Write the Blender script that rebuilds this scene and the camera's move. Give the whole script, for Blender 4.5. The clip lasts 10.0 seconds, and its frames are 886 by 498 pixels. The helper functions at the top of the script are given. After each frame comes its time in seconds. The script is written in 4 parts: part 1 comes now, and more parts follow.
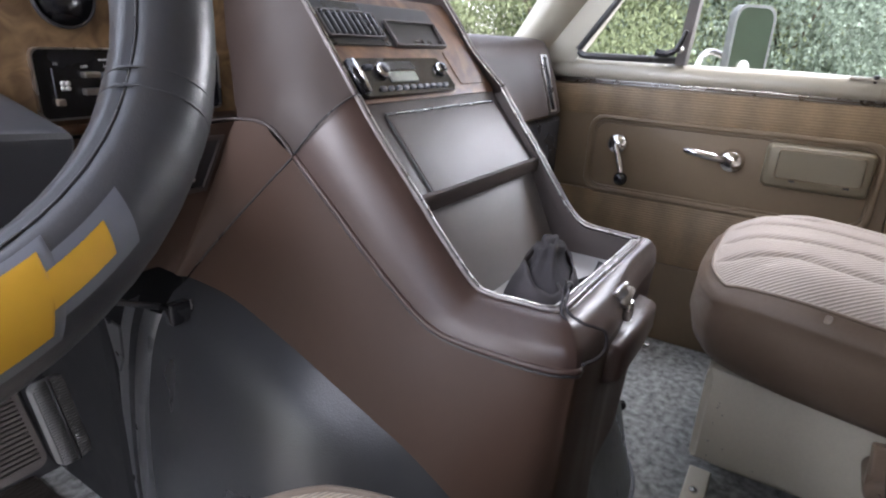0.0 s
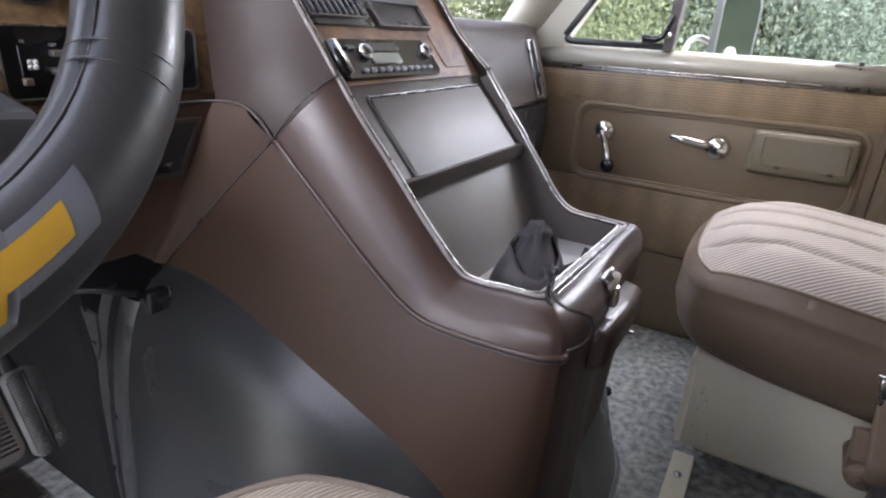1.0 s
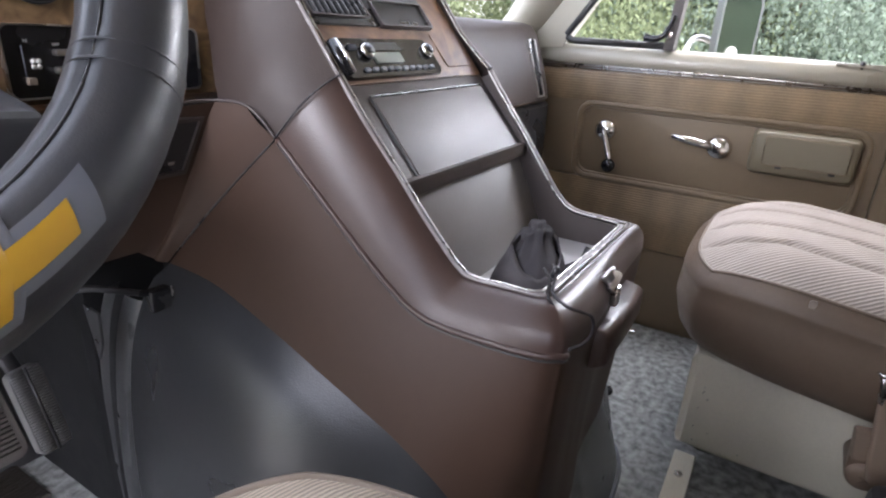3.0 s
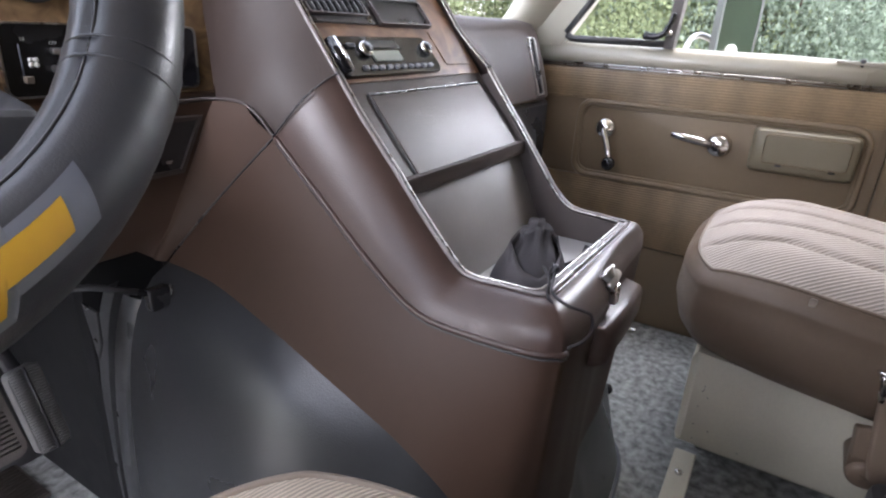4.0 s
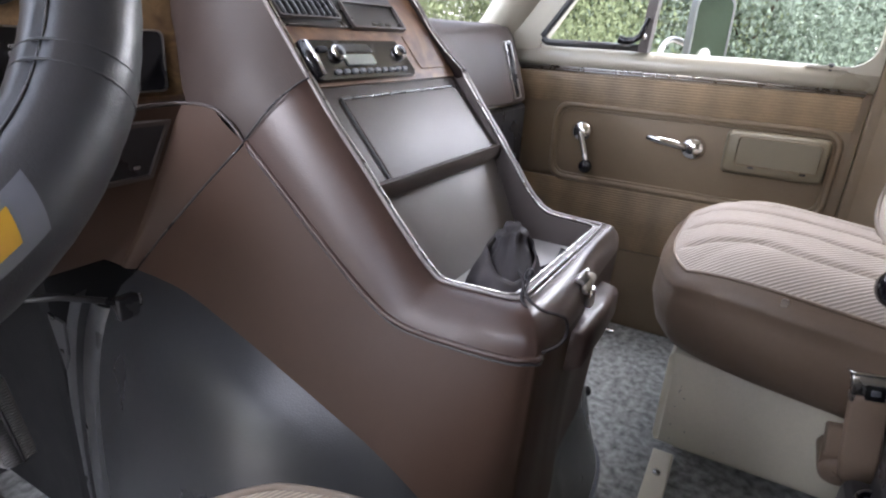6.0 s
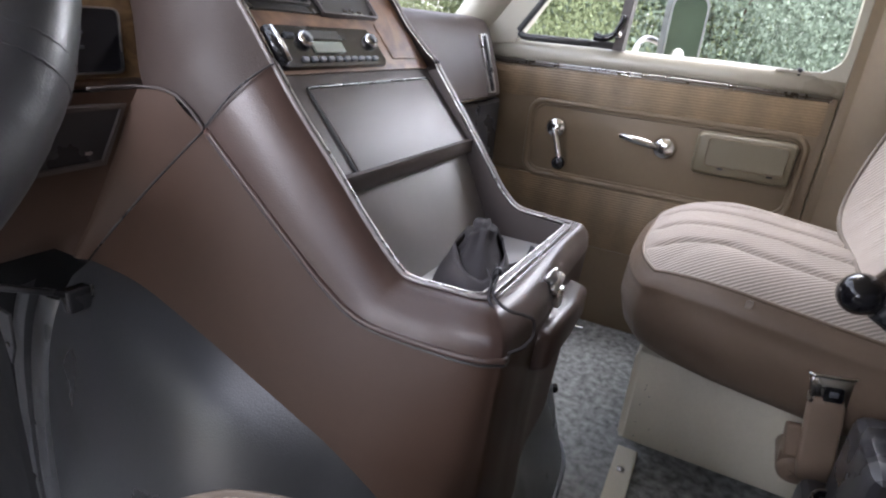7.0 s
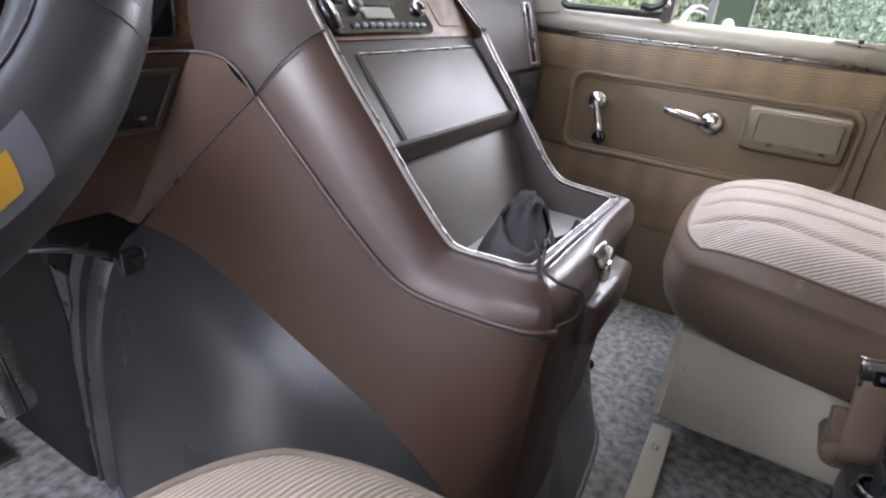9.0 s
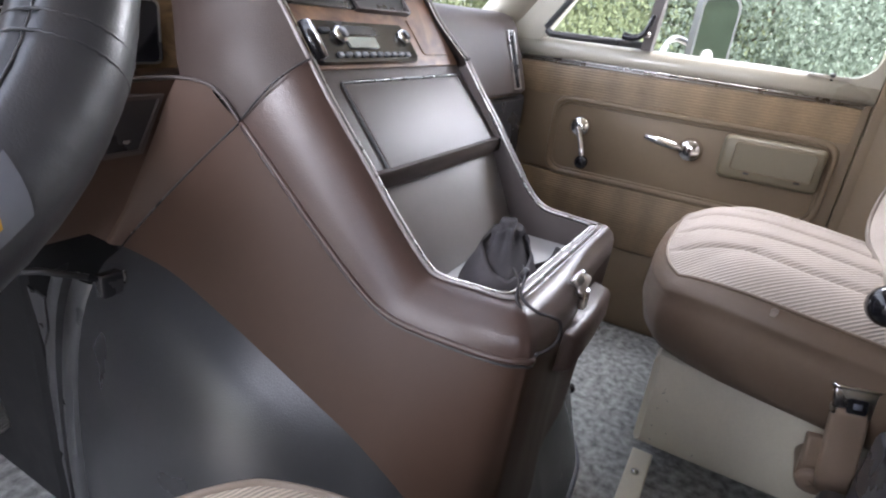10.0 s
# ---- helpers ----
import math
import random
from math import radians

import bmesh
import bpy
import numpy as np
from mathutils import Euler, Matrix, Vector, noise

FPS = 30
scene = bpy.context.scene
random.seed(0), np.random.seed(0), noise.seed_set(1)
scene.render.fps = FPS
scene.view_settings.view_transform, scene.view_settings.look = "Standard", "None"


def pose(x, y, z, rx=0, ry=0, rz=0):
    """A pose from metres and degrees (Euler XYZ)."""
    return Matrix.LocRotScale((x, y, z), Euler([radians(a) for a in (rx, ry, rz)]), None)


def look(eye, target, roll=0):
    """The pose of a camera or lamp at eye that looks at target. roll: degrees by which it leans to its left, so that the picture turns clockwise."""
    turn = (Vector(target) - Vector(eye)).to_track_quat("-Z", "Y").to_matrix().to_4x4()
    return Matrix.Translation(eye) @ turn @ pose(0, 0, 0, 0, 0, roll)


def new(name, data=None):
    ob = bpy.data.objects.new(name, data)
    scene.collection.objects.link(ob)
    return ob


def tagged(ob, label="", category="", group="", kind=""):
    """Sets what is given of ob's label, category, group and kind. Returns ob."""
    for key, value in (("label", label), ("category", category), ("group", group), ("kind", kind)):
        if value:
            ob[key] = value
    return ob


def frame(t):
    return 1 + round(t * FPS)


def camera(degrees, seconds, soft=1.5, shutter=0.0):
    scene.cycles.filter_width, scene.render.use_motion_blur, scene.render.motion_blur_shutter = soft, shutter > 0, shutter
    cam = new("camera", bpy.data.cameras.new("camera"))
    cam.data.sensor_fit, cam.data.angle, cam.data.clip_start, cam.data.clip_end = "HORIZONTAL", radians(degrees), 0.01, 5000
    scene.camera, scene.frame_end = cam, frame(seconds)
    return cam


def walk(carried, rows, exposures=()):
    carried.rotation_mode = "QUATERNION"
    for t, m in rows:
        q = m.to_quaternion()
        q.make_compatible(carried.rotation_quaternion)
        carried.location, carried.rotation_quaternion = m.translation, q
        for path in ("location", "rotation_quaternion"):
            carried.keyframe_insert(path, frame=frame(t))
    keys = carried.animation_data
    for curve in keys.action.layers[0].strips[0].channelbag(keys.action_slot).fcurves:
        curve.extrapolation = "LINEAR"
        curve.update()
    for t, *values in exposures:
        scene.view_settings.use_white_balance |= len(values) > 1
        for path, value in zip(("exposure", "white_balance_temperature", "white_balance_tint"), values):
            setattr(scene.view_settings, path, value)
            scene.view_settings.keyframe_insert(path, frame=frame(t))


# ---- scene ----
cam = camera(76.0, 10.0, soft=2.2)
PATH = [
    (0, (-0.615, -0.035, 0.743), (0.984, 0.947, 0.051), 2.7),
    (0.5, (-0.607, -0.034, 0.738), (1.001, 0.919, 0.025), 2.9),
    (1, (-0.606, -0.034, 0.737), (1.004, 0.902, 0.009), 3.1),
    (1.5, (-0.608, -0.034, 0.738), (1.002, 0.906, 0.012), 3.1),
    (2, (-0.608, -0.035, 0.739), (0.999, 0.911, 0.017), 3.0),
    (2.5, (-0.608, -0.034, 0.738), (1.001, 0.907, 0.012), 3.1),
    (4, (-0.606, -0.035, 0.736), (1.001, 0.904, 0.003), 3.0),
    (4.5, (-0.605, -0.034, 0.736), (1.001, 0.904, 0.002), 2.9),
    (5, (-0.604, -0.034, 0.735), (1.008, 0.892, -0.001), 3.1),
    (5.5, (-0.604, -0.039, 0.737), (1.017, 0.876, 0.005), 2.8),
    (7, (-0.583, -0.038, 0.737), (1.095, 0.76, -0.003), 5.4),
    (7.5, (-0.588, -0.029, 0.731), (1.056, 0.765, -0.084), 7.0),
    (8, (-0.584, -0.035, 0.73), (1.061, 0.749, -0.094), 6.4),
    (8.5, (-0.584, -0.033, 0.729), (1.045, 0.774, -0.105), 5.4),
    (9, (-0.591, -0.021, 0.73), (1.013, 0.839, -0.099), 5.6),
    (9.5, (-0.583, -0.034, 0.73), (1.059, 0.763, -0.087), 5.5),
    (10, (-0.591, -0.025, 0.741), (1.058, 0.809, -0.025), 6.8),
]
walk(cam, [(t, look(eye, target, roll)) for t, eye, target, roll in PATH], [(0.0, 3.14, 6220, 18), (2.5, 3.27, 6220, 18), (5.5, 3.27, 6220, 18), (7.0, 3.16, 6220, 18), (8.5, 3.33, 6220, 18), (10.0, 3.42, 6220, 18)])

# ---- daylight: thin overcast, coming in by the glass and the open driver's doorway ----
world = bpy.data.worlds.new("sky")
scene.world = world
world.use_nodes = True
wn = world.node_tree.nodes
sky = wn.new("ShaderNodeTexSky")
sky.sky_type, sky.sun_disc = "NISHITA", False
sky.sun_elevation, sky.sun_rotation = radians(52), radians(200)
sky.air_density, sky.dust_density, sky.ozone_density = 1.0, 1.0, 1.5
wn["Background"].inputs["Strength"].default_value = 0.15
pale = wn.new("ShaderNodeHueSaturation")
pale.inputs["Saturation"].default_value = 0.3
world.node_tree.links.new(sky.outputs[0], pale.inputs["Color"])
world.node_tree.links.new(pale.outputs[0], wn["Background"].inputs["Color"])
sun = new("sun", bpy.data.lights.new("sun", "SUN"))
sun.data.energy, sun.data.angle, sun.data.color = 1.3, radians(60), (1.0, 0.98, 0.95)
sun.matrix_world = look((-1.5, -4.0, 5.5), (0, 0, 0))



def window_light(name, at, to, w, h, watts):
    """The sky's light in a window opening that is out of view."""
    ob = new(name, bpy.data.lights.new(name, "AREA"))
    ob.data.shape, ob.data.size, ob.data.size_y, ob.data.energy = "RECTANGLE", w, h, watts
    ob.data.color = (0.96, 0.98, 1.0)
    ob.matrix_world = look(at, to)


window_light("driver_window_light", (-0.93, 0.52, 0.93), (0.0, 0.44, 0.42), 0.20, 0.30, 1.05)
window_light("passenger_window_light", (0.905, 0.0, 1.055), (0.0, 0.25, 0.50), 0.42, 0.20, 0.65)

# ---- small helpers ----


def part(name, bm, material, parent=None, label="", smooth=True):
    me = bpy.data.meshes.new(name)
    bmesh.ops.recalc_face_normals(bm, faces=bm.faces)
    bm.to_mesh(me)
    bm.free()
    for p in me.polygons:
        p.use_smooth = smooth
    me.materials.append(material)
    ob = new(name, me)
    if parent:
        ob.parent = parent
        ob.matrix_parent_inverse = parent.matrix_world.inverted()
    return tagged(ob, label)


def thing(name, label, category, at=(0, 0, 0), group="", kind=""):
    e = new(name)
    e.empty_display_size = 0.05
    e.matrix_world = Matrix.Translation(at)
    return tagged(e, label, category, group, kind)


def shade_by_angle(ob, deg=35):
    """Smooth only across gentle edges."""
    me = ob.data
    bm = bmesh.new()
    bm.from_mesh(me)
    for e in bm.edges:
        e.smooth = len(e.link_faces) == 2 and e.calc_face_angle(0) < radians(deg)
    bm.to_mesh(me)
    bm.free()
    return ob


def loft(rows, closed=False, cap=False):
    """A sheet through rows of points."""
    bm = bmesh.new()
    vs = [[bm.verts.new(p) for p in r] for r in rows]
    n = len(rows[0])
    for a, b in zip(vs, vs[1:]):
        for i in range(n if closed else n - 1):
            j = (i + 1) % n
            bm.faces.new((a[i], a[j], b[j], b[i]))
    if cap:
        bm.faces.new(vs[0])
        bm.faces.new(vs[-1])
    return bm


def crisp(bm, deg=20):
    """Flat faces stay flat: shading breaks at every real edge."""
    bm.normal_update()
    for e in bm.edges:
        e.smooth = len(e.link_faces) == 2 and e.calc_face_angle(0) < radians(deg)
    return bm


def box(x0, y0, z0, x1, y1, z1, bevel=0.0, segs=2, m=None):
    bm = bmesh.new()
    bmesh.ops.create_cube(bm, size=1)
    bmesh.ops.scale(bm, verts=bm.verts, vec=(x1 - x0, y1 - y0, z1 - z0))
    bmesh.ops.translate(bm, verts=bm.verts, vec=((x0 + x1) / 2, (y0 + y1) / 2, (z0 + z1) / 2))
    if bevel:
        bmesh.ops.bevel(bm, geom=bm.edges[:], offset=bevel, segments=segs, profile=0.5, affect="EDGES")
    if m:
        bm.transform(m)
    return crisp(bm)


def smooth_path(pts, n=6):
    """Catmull-Rom through points."""
    pts = [Vector(p) for p in pts]
    out = []
    for i in range(len(pts) - 1):
        p0, p1, p2, p3 = pts[max(i - 1, 0)], pts[i], pts[i + 1], pts[min(i + 2, len(pts) - 1)]
        for k in range(n):
            t = k / n
            out.append(0.5 * (2 * p1 + (p2 - p0) * t + (2 * p0 - 5 * p1 + 4 * p2 - p3) * t * t + (3 * p1 - p0 - 3 * p2 + p3) * t ** 3))
    return out + [pts[-1]]


def tube(path, radius, sides=10, closed=False, flat=1.0, up=(0, 0, 1)):
    path = [Vector(p) for p in path]
    rows = []
    for i, p in enumerate(path):
        if closed:
            d = path[(i + 1) % len(path)] - path[i - 1]
        else:
            d = path[min(i + 1, len(path) - 1)] - path[max(i - 1, 0)]
        d.normalize()
        u = d.cross(Vector(up))
        if u.length < 1e-4:
            u = d.cross(Vector((0, 1, 0)))
        u.normalize()
        v = u.cross(d)
        r = radius[i] if isinstance(radius, (list, tuple)) else radius
        rows.append([p + r * (math.cos(a) * u + flat * math.sin(a) * v) for a in (2 * math.pi * k / sides for k in range(sides))])
    if closed:
        rows.append(rows[0])
    bm = loft(rows, closed=True, cap=not closed)
    if closed:
        bmesh.ops.remove_doubles(bm, verts=bm.verts, dist=1e-5)
    return bm


def spun(profile, m, n=28):
    """A turned body: profile of (radius, height), standing on m's z axis."""
    bm = loft([[(r * math.cos(2 * math.pi * k / n), r * math.sin(2 * math.pi * k / n), h) for k in range(n)] for r, h in profile], closed=True, cap=True)
    bm.transform(m)
    return bm


def plate(outline, depth, m, bevel=0.0):
    """A flat outline (x, y) drawn out along -z by depth, placed by m."""
    bm = bmesh.new()
    top = [bm.verts.new((x, y, 0)) for x, y in outline]
    low = [bm.verts.new((x, y, -depth)) for x, y in outline]
    f = bm.faces.new(top)
    bm.faces.new(low[::-1])
    n = len(top)
    for i in range(n):
        bm.faces.new((top[i], low[i], low[(i + 1) % n], top[(i + 1) % n]))
    if bevel:
        bmesh.ops.bevel(bm, geom=list(f.edges), offset=bevel, segments=2, profile=0.5, affect="EDGES")
    bm.transform(m)
    return crisp(bm)


def rounded(w, h, r, n=5):
    """Outline of a rectangle with round corners about its middle."""
    out = []
    for cx, cy, a0 in ((w / 2 - r, h / 2 - r, 0), (-w / 2 + r, h / 2 - r, 90), (-w / 2 + r, -h / 2 + r, 180), (w / 2 - r, -h / 2 + r, 270)):
        for k in range(n + 1):
            a = radians(a0 + 90 * k / n)
            out.append((cx + r * math.cos(a), cy + r * math.sin(a)))
    return out


def ring(outer, inner, depth, m):
    """A frame between two outlines with as many points."""
    rows = [[(x, y, -depth) for x, y in outer], [(x, y, 0) for x, y in outer], [(x, y, 0) for x, y in inner], [(x, y, -depth) for x, y in inner]]
    bm = loft(rows + [rows[0]], closed=True)
    bmesh.ops.remove_doubles(bm, verts=bm.verts, dist=1e-6)
    bm.transform(m)
    return crisp(bm)


def facing(origin, right, up):
    """A frame whose x runs along right, y along up, z out of the face."""
    x = Vector(right).normalized()
    z = x.cross(Vector(up)).normalized()
    y = z.cross(x)
    return Matrix(((x.x, y.x, z.x, origin[0]), (x.y, y.y, z.y, origin[1]), (x.z, y.z, z.z, origin[2]), (0, 0, 0, 1)))


# ---- materials ----


def material(name, colour, rough=0.5, metal=0.0, vary=0.12, scale=6.0, grain=0.0, grain_scale=350.0, grain_kind="noise", rough_vary=0.1, coat=0.0, spec=0.5):
    m = bpy.data.materials.new(name)
    m.use_nodes = True
    nt = m.node_tree
    b = nt.nodes["Principled BSDF"]
    co = nt.nodes.new("ShaderNodeTexCoord")
    big = nt.nodes.new("ShaderNodeTexNoise")
    big.inputs["Scale"].default_value, big.inputs["Detail"].default_value = scale, 6
    nt.links.new(co.outputs["Object"], big.inputs["Vector"])
    small = nt.nodes.new("ShaderNodeTexNoise")
    small.inputs["Scale"].default_value, small.inputs["Detail"].default_value = scale * 22, 3
    nt.links.new(co.outputs["Object"], small.inputs["Vector"])
    both = nt.nodes.new("ShaderNodeMath")
    both.operation = "MULTIPLY_ADD"
    both.inputs[1].default_value = 0.65
    nt.links.new(big.outputs["Fac"], both.inputs[0])
    half = nt.nodes.new("ShaderNodeMath")
    half.operation = "MULTIPLY"
    half.inputs[1].default_value = 0.35
    nt.links.new(small.outputs["Fac"], half.inputs[0])
    nt.links.new(half.outputs[0], both.inputs[2])
    ramp = nt.nodes.new("ShaderNodeValToRGB")
    ramp.color_ramp.elements[0].position, ramp.color_ramp.elements[1].position = 0.3, 0.7
    ramp.color_ramp.elements[0].color = (*[c * (1 - vary) for c in colour], 1)
    ramp.color_ramp.elements[1].color = (*[min(1, c * (1 + vary)) for c in colour], 1)
    nt.links.new(both.outputs[0], ramp.inputs["Fac"])
    nt.links.new(ramp.outputs["Color"], b.inputs["Base Color"])
    mr = nt.nodes.new("ShaderNodeMapRange")
    mr.inputs["From Min"].default_value, mr.inputs["From Max"].default_value = 0.3, 0.7
    mr.inputs["To Min"].default_value, mr.inputs["To Max"].default_value = max(0.02, rough - rough_vary), min(1, rough + rough_vary)
    nt.links.new(big.outputs["Fac"], mr.inputs["Value"])
    nt.links.new(mr.outputs[0], b.inputs["Roughness"])
    b.inputs["Metallic"].default_value = metal
    b.inputs["Coat Weight"].default_value = coat
    b.inputs["Specular IOR Level"].default_value = spec
    if grain:
        if grain_kind == "leather":
            g = nt.nodes.new("ShaderNodeTexVoronoi")
            g.feature = "DISTANCE_TO_EDGE"
            pillow = nt.nodes.new("ShaderNodeMapRange")
            pillow.interpolation_type = "SMOOTHSTEP"
            pillow.inputs["From Max"].default_value = 0.22
            nt.links.new(g.outputs["Distance"], pillow.inputs["Value"])
            out = pillow.outputs[0]
        else:
            g = nt.nodes.new("ShaderNodeTexNoise")
            g.inputs["Detail"].default_value = 4
            out = g.outputs["Fac"]
        g.inputs["Scale"].default_value = grain_scale
        nt.links.new(co.outputs["Object"], g.inputs["Vector"])
        bump = nt.nodes.new("ShaderNodeBump")
        bump.inputs["Strength"].default_value, bump.inputs["Distance"].default_value = grain, 0.0004 if grain_kind == "leather" else 0.0005
        nt.links.new(out, bump.inputs["Height"])
        nt.links.new(bump.outputs["Normal"], b.inputs["Normal"])
    return m


def banded(m, axis, period, strength=0.5, dark=0.75):
    """Adds ribs along one axis to a material, as relief and as a slight change of tone; strength 0 gives tone bands
    alone.
    """
    nt = m.node_tree
    b = nt.nodes["Principled BSDF"]
    co = nt.nodes.new("ShaderNodeTexCoord")
    w = nt.nodes.new("ShaderNodeTexWave")
    w.bands_direction = axis
    w.inputs["Scale"].default_value = 0.314 / period
    w.inputs["Distortion"].default_value = 0.6
    w.inputs["Detail"].default_value = 2
    nt.links.new(co.outputs["Object"], w.inputs["Vector"])
    bump = nt.nodes.new("ShaderNodeBump")
    bump.inputs["Strength"].default_value, bump.inputs["Distance"].default_value = strength, 0.0012
    nt.links.new(w.outputs["Fac"], bump.inputs["Height"])
    if b.inputs["Normal"].links:
        nt.links.new(b.inputs["Normal"].links[0].from_socket, bump.inputs["Normal"])
    nt.links.new(bump.outputs["Normal"], b.inputs["Normal"])
    mix = nt.nodes.new("ShaderNodeMix")
    mix.data_type, mix.blend_type = "RGBA", "MULTIPLY"
    mix.inputs[0].default_value = 1.0
    ramp = nt.nodes.new("ShaderNodeValToRGB")
    ramp.color_ramp.elements[0].color = (dark, dark, dark, 1)
    nt.links.new(w.outputs["Fac"], ramp.inputs["Fac"])
    nt.links.new(b.inputs["Base Color"].links[0].from_socket, mix.inputs[6])
    nt.links.new(ramp.outputs["Color"], mix.inputs[7])
    nt.links.new(mix.outputs[2], b.inputs["Base Color"])
    return m


def wood(name, light, dark, scale=9.0, rough=0.45):
    m = material(name, light, rough, vary=0.1, scale=20)
    nt = m.node_tree
    b = nt.nodes["Principled BSDF"]
    co = nt.nodes.new("ShaderNodeTexCoord")
    n = nt.nodes.new("ShaderNodeTexNoise")
    n.inputs["Scale"].default_value, n.inputs["Detail"].default_value, n.inputs["Distortion"].default_value = scale, 8, 2.5
    nt.links.new(co.outputs["Object"], n.inputs["Vector"])
    ramp = nt.nodes.new("ShaderNodeValToRGB")
    ramp.color_ramp.elements[0].position, ramp.color_ramp.elements[1].position = 0.35, 0.65
    ramp.color_ramp.elements[0].color, ramp.color_ramp.elements[1].color = (*dark, 1), (*light, 1)
    nt.links.new(n.outputs["Fac"], ramp.inputs["Fac"])
    nt.links.new(ramp.outputs["Color"], b.inputs["Base Color"])
    return m


BROWN = material("brown_vinyl", (0.052, 0.030, 0.021), 0.52, spec=0.24, vary=0.07, scale=4, grain=0.15, grain_scale=420, grain_kind="leather", rough_vary=0.05)
BROWN_RAIL = material("brown_padded_vinyl", (0.062, 0.039, 0.033), 0.34, spec=0.42, vary=0.07, scale=5, grain=0.20, grain_scale=380, grain_kind="leather", rough_vary=0.05)
BROWN_HARD = material("brown_moulded_plastic", (0.064, 0.052, 0.049), 0.45, vary=0.06, scale=6, grain=0.3, grain_scale=500, grain_kind="leather", rough_vary=0.05)
# darker brown vinyl; on the upper cheeks and lid lip it paints in shade
BROWN_CHEEK = material("brown_vinyl_darkened", (0.042, 0.030, 0.026), 0.48, spec=0.32, vary=0.07, scale=4, grain=0.2, grain_scale=420, grain_kind="leather", rough_vary=0.05)
BROWN_FLAT_LIT = material("smooth_grey_brown_lit", (0.185, 0.170, 0.166), 0.45, vary=0.05, scale=6, grain=0.12, grain_scale=600, rough_vary=0.03)
BLACK_VINYL = material("black_vinyl_cover", (0.027, 0.028, 0.031), 0.29, vary=0.12, scale=5, grain=0.20, grain_scale=330, grain_kind="leather", rough_vary=0.03)
SOOT = material("matt_black_felt", (0.014, 0.014, 0.015), 0.85, vary=0.4, scale=25, grain=0.6, grain_scale=60, spec=0.2)
PEDAL_RUBBER = material("worn_grey_pedal_rubber", (0.14, 0.14, 0.14), 0.4, vary=0.3, scale=30)
SEAL_RUBBER = material("dusty_black_rubber", (0.050, 0.051, 0.054), 0.34, vary=0.45, scale=22, grain=0.4, grain_scale=90)
BLACK_RUBBER = material("black_rubber", (0.036, 0.036, 0.038), 0.34, vary=0.3, scale=14, grain=0.4, grain_scale=90)
BLACK_LEATHER = material("black_leather_wrap", (0.032, 0.034, 0.040), 0.44, vary=0.12, scale=12, grain=0.08, grain_scale=450, grain_kind="leather")
BLACK_PLASTIC = material("black_plastic", (0.025, 0.025, 0.028), 0.3, vary=0.1, scale=12, grain=0.06)
BLACK_GLOSS = material("gloss_black_plastic", (0.008, 0.008, 0.01), 0.2, vary=0.1, scale=12)
RIM = material("glossy_brown_rim", (0.20, 0.178, 0.172), 0.24, vary=0.06, scale=20, coat=0.3)
SATIN = material("worn_satin_chrome", (0.82, 0.81, 0.81), 0.3, 1.0, vary=0.08, scale=40, rough_vary=0.08)
CHROME = material("chrome", (0.72, 0.71, 0.70), 0.12, 1.0, vary=0.06, scale=30, rough_vary=0.06)
BRUSHED = material("dull_bright_trim", (0.5, 0.48, 0.46), 0.3, 1.0, vary=0.1, scale=30, rough_vary=0.08)
TAN = material("tan_moulded_vinyl", (0.178, 0.130, 0.080), 0.45, vary=0.06, scale=5, grain=0.2, grain_scale=420, grain_kind="leather")
TAN_BOX = material("olive_tan_moulding", (0.145, 0.122, 0.078), 0.42, vary=0.06, scale=7, grain=0.2, grain_scale=420, grain_kind="leather")
# fine Z ribs; the wide Y bands paint a wavy reflection into the colour
TAN_RIB = banded(banded(material("tan_ribs_painted_sheen", (0.245, 0.17, 0.095), 0.42, vary=0.22, scale=4.5), "Z", 0.0062, 0.55, 0.80), "Y", 0.075, 0.0, 0.82)
CREAM = material("cream_paint", (0.35, 0.325, 0.265), 0.32, vary=0.04, scale=8, coat=0.2, rough_vary=0.06)
CREAM_BASE = material("cream_painted_steel", (0.66, 0.62, 0.51), 0.4, vary=0.07, scale=9, grain=0.05, grain_scale=60)
SEAT_VINYL = material("brown_seat_vinyl", (0.145, 0.103, 0.073), 0.42, vary=0.08, scale=6, grain=0.35, grain_scale=380, grain_kind="leather")
SEAT_CLOTH = banded(material("beige_ribbed_cloth", (0.39, 0.34, 0.30), 0.95, vary=0.1, scale=12, grain=0.6, grain_scale=700, spec=0.15), "DIAGONAL", 0.0048, 0.6, 0.74)
DRIVER_CLOTH = banded(material("beige_corded_cloth", (0.36, 0.31, 0.25), 0.95, vary=0.12, scale=14, grain=0.6, grain_scale=700, spec=0.15), "Y", 0.0043, 0.8, 0.55)
PIPING = material("tan_piping", (0.15, 0.12, 0.095), 0.5, vary=0.08, scale=20)
CARPET = material("grey_carpet", (0.28, 0.288, 0.285), 1.0, vary=0.75, scale=60, grain=1.0, grain_scale=220, spec=0.05)
MAT_RUBBER = material("ribbed_floor_mat", (0.12, 0.105, 0.095), 0.7, vary=0.25, scale=15)
WOOD = wood("walnut_burl_trim", (0.20, 0.105, 0.055), (0.085, 0.038, 0.02), 14)
WOOD_LIGHT = wood("light_burl_trim", (0.25, 0.16, 0.08), (0.12, 0.07, 0.035), 26)
YELLOW = material("yellow_print", (0.44, 0.24, 0.015), 0.4, vary=0.05, scale=10)
GREY_PRINT = material("grey_print", (0.11, 0.118, 0.14), 0.4, vary=0.05, scale=10)
